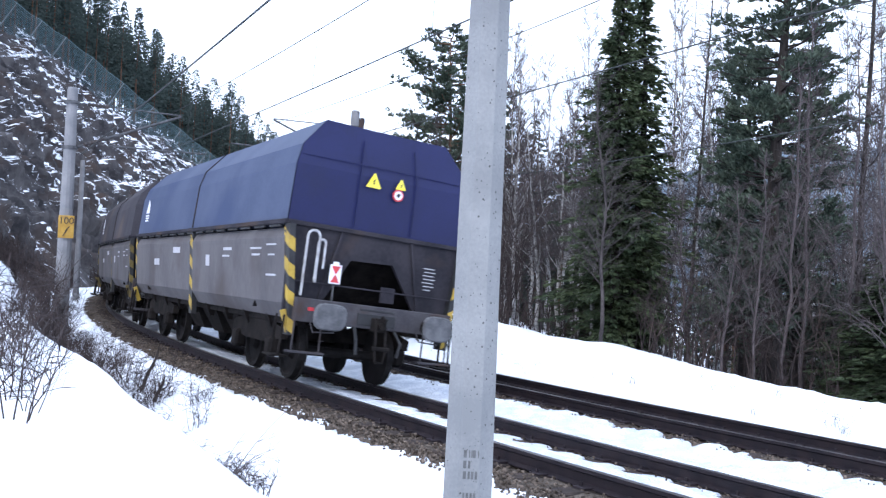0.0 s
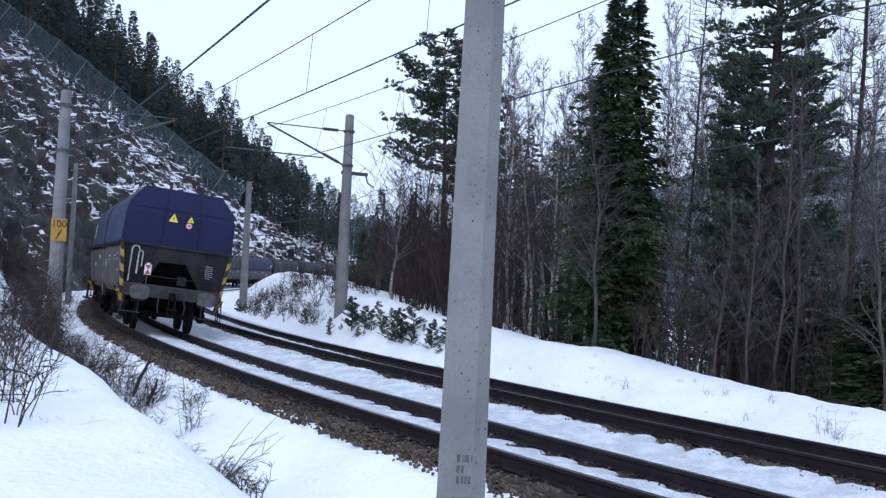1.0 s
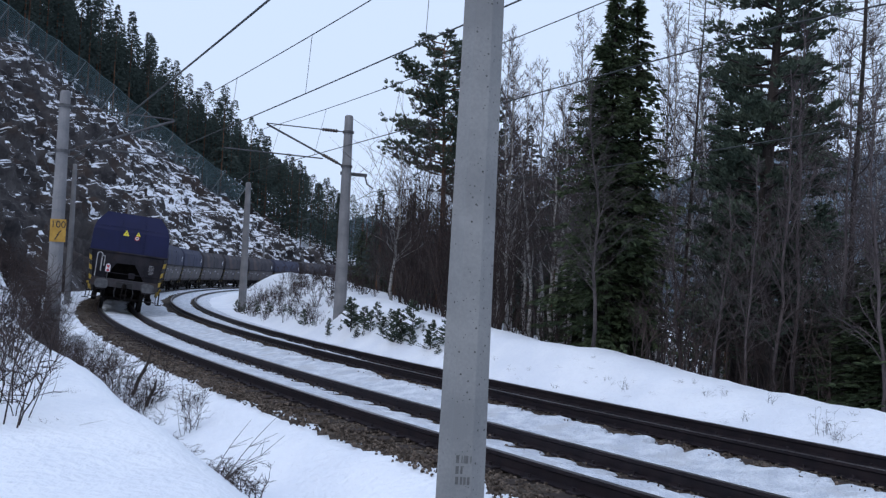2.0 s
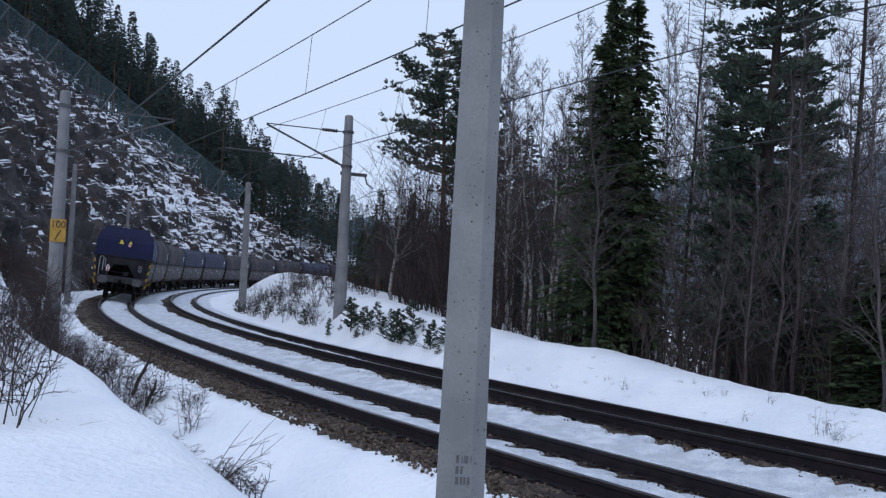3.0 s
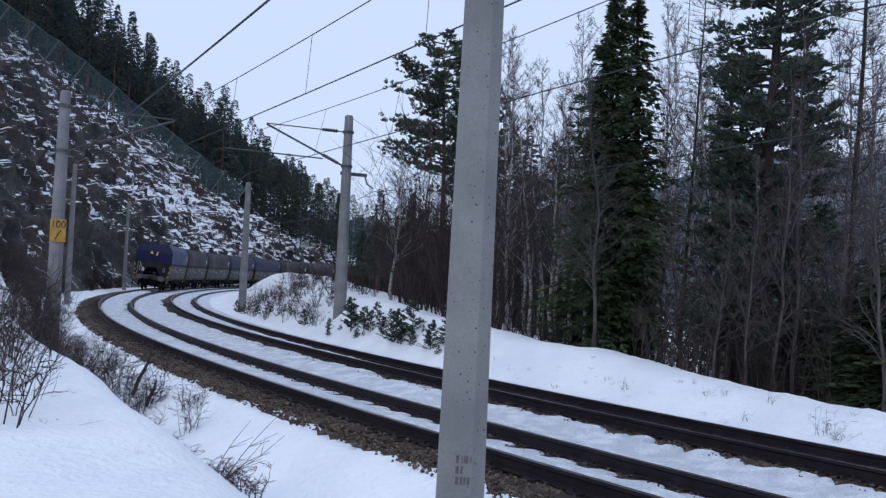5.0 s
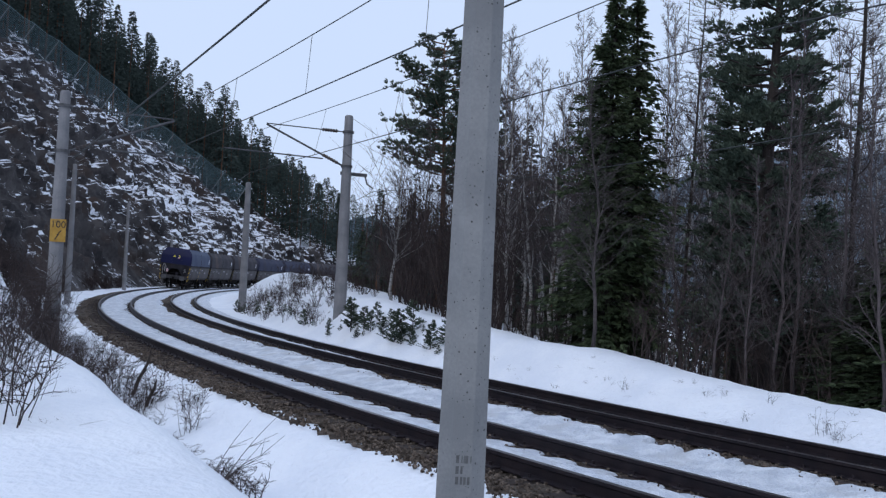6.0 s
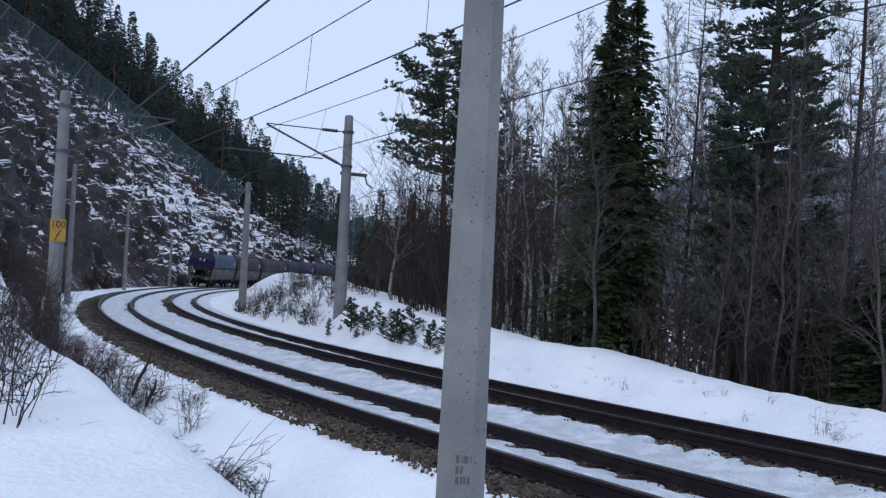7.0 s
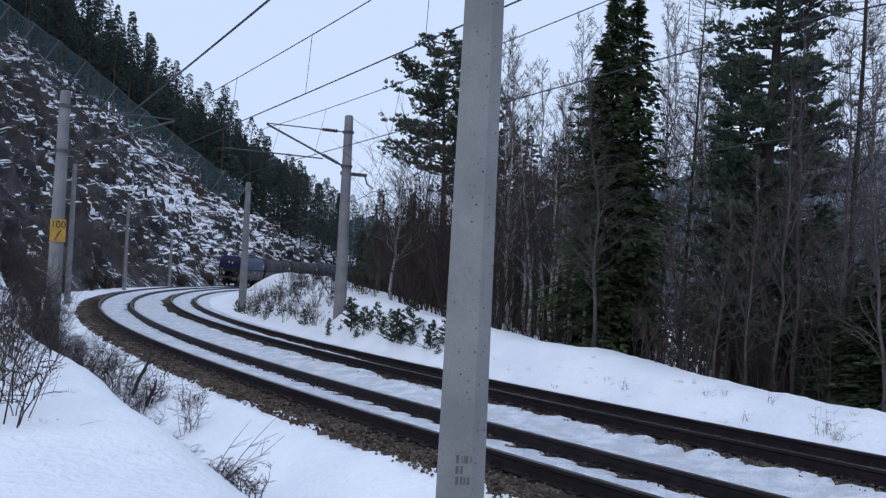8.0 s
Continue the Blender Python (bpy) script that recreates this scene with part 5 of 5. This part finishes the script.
def make_wagon(cover_end, cover_side, label, last):
    """A four-axle covered hopper wagon; its rear buffers stand at y = 0, it faces +y."""
    w = new("hopper_wagon")
    w.scale = (1.03, 1.0, 1.035)
    tagged(w, label, "freight wagon", "wagons of the coal train")
    y0, y1 = 0.62, WAGON - 0.62
    # cover: sides and flat top, with the end walls leaning in at the top
    b = Build()
    p = cover_profile()
    inner = [[(x, y0 + 0.02 + max(0, (z - 3.20)) * 0.20 if i == 0 else y1 - 0.02 - max(0, (z - 3.20)) * 0.20, z) for x, z in p] for i in (0, 1)]
    b.loft(inner, 0, False, True)
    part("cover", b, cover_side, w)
    for e, nm in ((0, "cover_end"), (1, "cover_end")):
        b = Build()
        yy = y0 if e == 0 else y1
        sg = 1 if e == 0 else -1
        f = lambda x, z: (x, yy + sg * max(0, (z - 3.20)) * 0.20 - sg * 0.012, z)
        cols = [-1.0, -0.44, 0.52, 1.0]
        rows = [(2.36, 1.485), (2.9, 1.47), (3.20, 1.46), (3.50, 1.38), (3.93, 1.03)]
        v = [f(c * h if abs(c) == 1 else c * (1 if z < 3.7 else 0.85), z) for z, h in rows for c in cols]
        v = [(x, y + (sg * 0.035 if i % 4 in (1, 2) else 0.0), z) for i, (x, y, z) in enumerate(v)]
        fc = [(r * 4 + k, r * 4 + k + 1, r * 4 + k + 5, r * 4 + k + 4) for r in range(4) for k in range(3)]
        b.add(v, fc)
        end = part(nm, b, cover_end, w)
        for c in (-0.44, 0.52):
            b = Build()
            b.tube([f(c, 2.40), f(c * 1.0, 3.20), f(c * 0.9, 3.75)], 0.011, 4)
            part("rib", b, cover_end, end)
        b = Build()
        b.tube([f(-1.42, 3.34), f(-0.5, 3.36), f(0.5, 3.36), f(1.42, 3.34)], 0.008, 4)
        part("seam", b, cover_end, end)
    b = Build()
    for x in (-1.495, 1.495):
        b.box((x, WAGON / 2, 2.33), (0.07, y1 - y0 + 0.06, 0.07))
    for y in (y0 - 0.02, y1 + 0.02):
        b.box((0, y, 2.33), (2.96, 0.07, 0.07))
    part("eaves_rail", b, M_DGREY, w)
    for y in (y0 + 0.45, y1 - 0.25):
        b = Build()
        b.tube([(-0.35, y, 3.90), (-0.35, y, 4.14)], 0.045, 8)
        part("roof_vent", b, M_DGREY, w)
    # joint across the cover
    b = Build()
    for y in (WAGON / 2,):
        b.tube([(x * 1.004, y, z + 0.004) for x, z in p], 0.018, 4, 0, False)
    part("cover_joint", b, M_DGREY, w)
    # lower hopper sides
    for sgn in (-1, 1):
        for k, (ya, yb) in enumerate(((y0 + 0.05, WAGON / 2 - 0.12), (WAGON / 2 + 0.12, y1 - 0.05))):
            b = Build()
            prof = [(1.38, 2.26), (1.42, 2.25), (1.485, 2.10), (1.47, 2.02), (1.36, 1.16), (1.20, 0.95), (1.14, 0.97), (1.30, 1.18), (1.40, 2.02)]
            b.prism([(sgn * x, z) for x, z in prof], "y", ya, yb)
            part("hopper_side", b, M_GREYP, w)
        lb = Build()
        lb.box((sgn * 1.49, 0, 2.275), (0.03, 0.5, 0.035), 0, 0.004)
        lm = lb.mesh("latch", [M_BLACK])
        for y in np.arange(y0 + 0.5, y1 - 0.3, 0.74):
            o = new("latch", lm)
            o.parent, o.location = w, (0, float(y), 0)
        for y in (y0 - 0.02, WAGON / 2, y1 + 0.02):
            b = Build()
            sect = lambda z: 1.30 + 0.17 * min(1, max(0, (z - 0.8) / 1.4))
            b.loft([[(sgn * (sect(z) + 0.012), y - 0.11, z), (sgn * (sect(z) + 0.012), y + 0.11, z), (sgn * (sect(z) - 0.08), y + 0.11, z), (sgn * (sect(z) - 0.08), y - 0.11, z)] for z in (0.72, 0.8, 1.5, 2.2, 2.30)])
            post = part("hazard_post", b, M_BLACK, w, "black post with yellow stripes")
            for k in range(4):
                za = 0.78 + 0.39 * k
                b = Build()
                q = []
                for d in (0.0, 0.004):
                    for yy, z in ((y - 0.112, za), (y + 0.112, za + 0.12), (y + 0.112, za + 0.31), (y - 0.112, za + 0.19)):
                        q.append((sgn * (sect(z) + 0.0125 + d), yy, z))
                b.add(q, [(0, 1, 2, 3), (4, 7, 6, 5), (0, 4, 5, 1), (1, 5, 6, 2), (2, 6, 7, 3), (3, 7, 4, 0)])
                if y != WAGON / 2:
                    e = -1 if y < 1 else 1
                    b.add([(sgn * (sect(z) + 0.0125 - dx), y + e * 0.114, z) for dx, z in ((0, za + (0.12 if e > 0 else 0)), (0.09, za - 0.05), (0.09, za + 0.14), (0, za + (0.31 if e > 0 else 0.19)))], [(0, 1, 2, 3)])
                part("stripe", b, M_YEL if last else M_YELD, post, "dirty yellow stripe")
        # faded inscriptions as bars
        for ya, za, wd, ht in ((2.0, 1.95, 0.55, 0.03), (2.0, 1.85, 0.4, 0.03), (1.25, 2.0, 0.45, 0.025), (1.25, 1.85, 0.3, 0.025), (1.25, 1.55, 0.45, 0.03), (3.6, 1.95, 0.5, 0.05), (3.7, 1.83, 0.4, 0.03), (7.4, 1.95, 0.6, 0.12), (9.3, 1.7, 0.5, 0.14), (4.9, 1.75, 0.25, 0.2)):
            b = Build()
            xx = 1.36 + (za - 1.12) / 1.08 * 0.13 + 0.006
            b.box((sgn * xx, ya, za), (0.008, wd, ht), 0, 0.002, Matrix.Rotation(sgn * 0.12, 3, "Y"))
            part("inscription", b, M_MARK, w)
        # sail-shaped emblem with bars below it, far end of the cover side
        b = Build()
        xo = lambda z: sgn * (1.485 - 0.035 * (z - 2.48) + 0.004)
        tri = [(y1 - 0.62, 2.86), (y1 - 0.98, 2.86), (y1 - 0.92, 3.06), (y1 - 0.74, 3.19)]
        b.add([(xo(z) + sgn * d, y, z) for d in (0.0, 0.006) for y, z in tri], [(0, 1, 2, 3), (7, 6, 5, 4), (0, 4, 5, 1), (1, 5, 6, 2), (2, 6, 7, 3), (3, 7, 4, 0)])
        part("emblem", b, M_WHITE, w, "white sail-shaped emblem on the cover")
        for z in (2.80, 2.74, 2.68):
            b = Build()
            b.box((xo(z), y1 - 0.80, z), (0.01, 0.34, 0.035), 0, 0.002)
            part("inscription", b, M_WHITE, w)
        # brackets that carry the hopper side
        bb = Build()
        bb.prism([(sgn * 1.02, 1.02), (sgn * 1.24, 1.02), (sgn * 1.10, 0.74), (sgn * 1.02, 0.74)], "y", -0.03, 0.03)
        bme = bb.mesh("side_bracket", [M_UNDER])
        for y in np.arange(y0 + 1.2, y1 - 0.8, 1.22):
            o = new("side_bracket", bme)
            o.parent, o.location = w, (0, float(y), 0)
        # underframe sill
        b = Build()
        b.box((sgn * 1.05, WAGON / 2, 0.98), (0.14, y1 - y0, 0.26))
        part("sill", b, M_UNDER, w)
        # steps and ladder at the corners
        for y in (y0 + 0.05, y1 - 0.05):
            b = Build()
            for yy in (y - 0.16, y + 0.16):
                b.tube([(sgn * 1.38, yy, 1.0), (sgn * 1.40, yy, 0.42)], 0.018, 5)
            b.box((sgn * 1.40, y, 0.42), (0.26, 0.36, 0.03))
            part("corner_step", b, M_UNDER, w)
            b = Build()
            q = [(sgn * 1.30, y - 0.1, 0.72), (sgn * 1.44, y - 0.1, 1.05), (sgn * 1.36, y - 0.1, 1.08), (sgn * 1.22, y - 0.1, 0.76)]
            b.loft([[(a, c + d, e) for a, c, e in q] for d in (-0.02, 0.02)])
            part("step_bracket", b, M_YEL if last else M_YELD, w, "yellow slanted step bracket")
    # discharge hoppers between the bogies
    for y in (4.7, 6.17, 7.65):
        b = Build()
        b.loft([[(x * a, y + q * a * 0.62, z) for x, q in ((-1.1, -1), (1.1, -1), (1.1, 1), (-1.1, 1))] for a, z in ((1.0, 1.1), (0.62, 0.42))])
        part("discharge_chute", b, M_UNDER, w)
    # ends: sloping hopper wall, opening with platform, rails
    for e in (0, 1):
        yy, sg = (y0, 1) if e == 0 else (y1, -1)
        b = Build()
        outer = [(-1.38, 1.0), (1.38, 1.0), (1.44, 2.30), (-1.44, 2.30)]
        hole = [(-0.86, 1.14), (0.80, 1.14), (0.28, 1.92), (-0.42, 1.90)]
        for ya in (yy, yy + sg * 0.06):
            b.add([(x, ya, z) for x, z in outer + hole], [(0, 1, 5, 4), (1, 2, 6, 5), (2, 3, 7, 6), (3, 0, 4, 7)])
        n = b.n - 16
        b.f += [(n + i, n + (i + 1) % 4, n + 8 + (i + 1) % 4, n + 8 + i) for i in range(4)] + [(n + 4 + i, n + 4 + (i + 1) % 4, n + 12 + (i + 1) % 4, n + 12 + i) for i in range(4)]
        b.m += [0] * 8
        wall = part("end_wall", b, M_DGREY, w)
        b = Build()
        b.add([(-1.35, yy + sg * 1.5, 1.05), (1.35, yy + sg * 1.5, 1.05), (1.35, yy + sg * 0.2, 2.4), (-1.35, yy + sg * 0.2, 2.4)], [(0, 1, 2, 3)])
        b.add([(-1.35, yy + sg * 1.53, 1.05), (1.35, yy + sg * 1.53, 1.05), (1.35, yy + sg * 0.23, 2.4), (-1.35, yy + sg * 0.23, 2.4)], [(3, 2, 1, 0)])
        part("hopper_slope", b, M_UNDER, w)
        for x in (-0.62, 0.55):
            b = Build()
            b.tube([(x, yy - sg * 0.02, 2.29), (x * 1.45, yy - sg * 0.02, 1.15)], 0.03, 4)
            part("stiffener", b, M_DGREY, wall)
        b = Build()
        b.box((0, yy - sg * 0.12, 1.10), (2.56, 0.26, 0.34))
        beam = part("headstock", b, M_BEAM, w, "dusty grey buffer beam")
        # black slabs on the beam stand in for shade inside the drawgear opening
        b = Build()
        b.box((0, yy - sg * 0.25, 1.06), (0.62, 0.03, 0.17), 0, 0.006)
        b.box((0, yy - sg * 0.25, 1.20), (0.56, 0.02, 0.03), 0, 0.006)
        part("drawgear_recess", b, M_BLACK, beam)
        # end steps, their rods and the brackets under the buffers
        for sd in (-1, 1):
            b = Build()
            b.box((sd * 1.05, yy - sg * 0.20, 0.50), (0.56, 0.16, 0.03), 0, 0.008)
            step = part("end_step", b, M_BEAM, w, "worn grey step board")
            for xx in (1.26, 0.84):
                b = Build()
                b.tube([(sd * xx, yy - sg * 0.22, 1.10), (sd * xx, yy - sg * 0.22, 0.50)], 0.014, 5)
                part("step_rod", b, M_BEAM, step)
            b = Build()
            b.tube([(sd * 0.68, yy - sg * 0.26, 0.95), (sd * 0.70, yy - sg * 0.36, 0.82), (sd * 1.02, yy - sg * 0.36, 0.80), (sd * 1.04, yy - sg * 0.26, 0.93)], 0.012, 5)
            part("buffer_bracket", b, M_BEAM, w)
        b = Build()
        b.tube([(-1.38, yy - sg * 0.07, 1.50), (1.38, yy - sg * 0.07, 1.50)], 0.013, 5)
        part("cross_rail", b, M_DGREY, w)
        for x in (-0.875, 0.875):
            b = Build()
            b.tube([(x, yy - sg * 0.2, 1.04), (x, yy - sg * 0.56, 1.04)], [0.13, 0.10], 10)
            stock = part("buffer", b, M_UNDER, w)
            b = Build()
            ring = [(0.25 * math.copysign(abs(math.cos(a)) ** 0.6, math.cos(a)), 0.19 * math.copysign(abs(math.sin(a)) ** 0.6, math.sin(a))) for a in (6.283 * k / 18 for k in range(18))]
            b.loft([[(x + a * q, yy - sg * d, 1.04 + c * q) for a, c in ring] for d, q in ((0.55, 0.94), (0.57, 1.0), (0.60, 1.0), (0.62, 0.9))])
            part("buffer_plate", b, M_BUFFER, stock, "worn grey buffer plate")
        b = Build()
        b.box((0, yy - sg * 0.28, 1.0), (0.16, 0.3, 0.2))
        b.tube([(0, yy - sg * 0.35, 1.0), (0, yy - sg * 0.52, 0.98), (0, yy - sg * 0.56, 1.08), (0, yy - sg * 0.46, 1.12)], [0.05, 0.05, 0.04, 0.025], 8)
        hook = part("draw_hook", b, M_UNDER, w)
        b = Build()
        for x in (-0.08, 0.08):
            b.tube([(x, yy - sg * 0.45, 0.98), (x, yy - sg * 0.5, 0.66)], 0.022, 6)
        b.tube([(-0.14, yy - sg * 0.5, 0.66), (0.14, yy - sg * 0.5, 0.66)], 0.035, 8)
        b.tube([(-0.09, yy - sg * 0.5, 0.66), (-0.06, yy - sg * 0.5, 0.46), (0.06, yy - sg * 0.5, 0.46), (0.09, yy - sg * 0.5, 0.66)], 0.022, 6)
        part("screw_coupling", b, M_UNDER, hook)
        for x in (-0.33, 0.33):
            b = Build()
            b.tube([(x, yy - sg * 0.24, 0.92), (x * 1.1, yy - sg * 0.42, 0.75), (x * 1.0, yy - sg * 0.4, 0.55)], 0.025, 6)
            part("brake_hose", b, M_BLACK, w)
        # looped handrails on the left of each end
        for x, z0_, z1_, wd in ((-1.075 * sg, 1.30, 2.26, 0.19), (-0.935 * sg, 1.52, 2.14, 0.11)):
            b = Build()
            a = [(x - wd / 2, yy - sg * 0.07, z0_)] + [(x - wd / 2 * math.cos(t), yy - sg * 0.07, z1_ - wd / 2 + wd / 2 * math.sin(t)) for t in np.linspace(0, math.pi, 9)] + [(x + wd / 2, yy - sg * 0.07, z0_ + 0.2)]
            b.tube(a, 0.019, 6)
            part("handrail", b, M_PALE, w, "pale looped handrail")
        b = Build()
        b.box((0.22 * sg, yy - sg * 0.06, 1.45), (0.24, 0.03, 0.24), 0, 0.01)
        part("end_plate", b, M_DGREY, w)
        for k in range(7):
            b = Build()
            b.box(((0.92 + 0.02 * (k % 2)) * sg, yy - sg * 0.006, 1.62 + k * 0.055), (0.20 if k else 0.12, 0.008, 0.014), 0, 0.002)
            part("inscription", b, M_MARK, wall)
        b = Build()
        b.box((-1.05 * sg, yy - sg * 0.26, 1.12), (0.09, 0.012, 0.05), 0, 0.004)
        part("reflector", b, M_RED, w)
    # bogies
    for yc in (2.6, WAGON - 2.6):
        bg = new("bogie")
        bg.parent = w
        for sgn in (-1, 1):
            b = Build()
            b.prism([(yc - 1.25, 0.62), (yc - 0.5, 0.52), (yc + 0.5, 0.52), (yc + 1.25, 0.62), (yc + 1.25, 0.78), (yc + 0.4, 0.92), (yc - 0.4, 0.92), (yc - 1.25, 0.78)], "x", sgn * 0.98, sgn * 1.1)
            part("side_frame", b, M_UNDER, bg)
            for ya in (yc - 0.9, yc + 0.9):
                b = Build()
                b.box((sgn * 1.08, ya, 0.48), (0.2, 0.3, 0.3), 0, 0.05)
                part("axle_box", b, M_UNDER, bg)
        for ya in (yc - 0.9, yc + 0.9):
            ws = new("wheelset")
            ws.parent = bg
            for sgn in (-1, 1):
                b = Build()
                rr = [(0.68, 0.49), (0.71, 0.49), (0.72, 0.462), (0.81, 0.455), (0.815, 0.39), (0.76, 0.36), (0.75, 0.16), (0.82, 0.1)]
                b.loft([[(sgn * x, ya + r * math.cos(t), 0.46 + r * math.sin(t)) for t in (6.283 * k / 20 for k in range(20))] for x, r in rr])
                part("wheel", b, M_WHEEL, ws)
            b = Build()
            b.tube([(-0.8, ya, 0.46), (0.8, ya, 0.46)], 0.08, 8)
            part("axle", b, M_WHEEL, ws)
        b = Build()
        b.box((0, yc, 0.72), (2.0, 0.4, 0.24))
        part("bolster", b, M_UNDER, bg)
    if last:
        # warning signs and the tail board
        yf = 0.62
        for x, z, r in ((-0.22, 3.13, 0.125), (0.24, 3.15, 0.088)):
            b = Build()
            b.prism([(x - r, z - r * 0.75), (x + r, z - r * 0.75), (x + 0.01, z + r), (x - 0.01, z + r)], "y", yf - 0.034, yf - 0.018)
            tr = part("warning_sign", b, M_SIGNY, w, "yellow triangular warning sign")
            b = Build()
            b.prism([(x - 0.02, z - r * 0.45), (x + 0.028, z - r * 0.1), (x + 0.005, z - r * 0.08), (x + 0.028, z + r * 0.4), (x - 0.028, z), (x - 0.004, z - r * 0.04)], "y", yf - 0.038, yf - 0.034)
            part("bolt_mark", b, M_BLACK, tr)
        b = Build()
        b.loft([[(0.21 + a * q, yf - d, 2.99 + c * q) for a, c in mast_poly(0.092, 20)] for q, d in ((1, 0.018), (1, 0.034))])
        rd = part("round_sign", b, M_RED, w, "red and white round sign")
        b = Build()
        b.loft([[(0.21 + a, yf - d, 2.99 + c) for a, c in mast_poly(0.068, 20)] for d in (0.033, 0.038)])
        part("sign_face", b, M_WHITE, rd)
        b = Build()
        b.box((0.21, yf - 0.041, 2.99), (0.05, 0.004, 0.06), 0, 0.001, Matrix.Rotation(0.6, 3, "Y"))
        part("sign_mark", b, M_BLACK, rd)
        b = Build()
        x, z = -0.71, 1.66
        b.box((x, 0.46, z), (0.18, 0.02, 0.28), 0, 0.006)
        b.box((x, 0.46, z + 0.16), (0.09, 0.02, 0.045), 0, 0.006)
        tb = part("tail_board", b, M_WHITE, w, "white tail board with red hourglass")
        for sg in (-1, 1):
            b = Build()
            b.prism([(x - 0.072, z + sg * 0.12), (x + 0.072, z + sg * 0.12), (x + 0.008, z + sg * 0.01), (x - 0.008, z + sg * 0.01)], "y", 0.443, 0.449)
            part("red_wedge", b, M_RED, tb)
        b = Build()
        b.tube([(x, 0.475, z - 0.16), (x, 0.475, 1.18)], 0.016, 5)
        part("tail_board_rod", b, M_IRON, tb)
    return w


def make_train():
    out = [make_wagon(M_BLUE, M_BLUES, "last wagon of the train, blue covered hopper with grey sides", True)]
    brown = make_wagon(M_SLATE, M_SLATE, "covered hopper wagon with dusty brown-grey cover", False)
    blue = make_wagon(M_SLATEB, M_SLATEB, "covered hopper wagon with dusty slate-blue cover and grey sides", False)
    out += [brown, copy_thing(brown, Matrix.Identity(4)), blue]
    for k in range(8):
        out.append(copy_thing(blue if k in (0, 4) else brown, Matrix.Identity(4)))
    return out


TRAIN = make_train()


LEAN = radians(1.2)  # the bodies lean a little more than the track


def rear_at(t):
    """Where the rear buffers of the last wagon stand along the line."""
    return 16.38 + 12.78 * t + 0.095 * t * t


def wagon_pose(s):
    a, c = lp(s + 2.6, 0), lp(s + WAGON - 2.6, 0)
    d = (c - a).normalized()
    rz = math.atan2(-d.x, d.y)
    m = Matrix.Rotation(rz, 4, "Z") @ Matrix.Rotation(math.asin(d.z), 4, "X") @ Matrix.Rotation(CANT + LEAN, 4, "Y")
    o = a - d * 2.6
    return Matrix.Translation(o) @ m @ Matrix.Translation((0.05, 0, 0))


def motions():
    for k, w in enumerate(TRAIN):
        walk(w, [(0.25 * i, wagon_pose(rear_at(0.25 * i) + k * WAGON)) for i in range(33)])


motions()
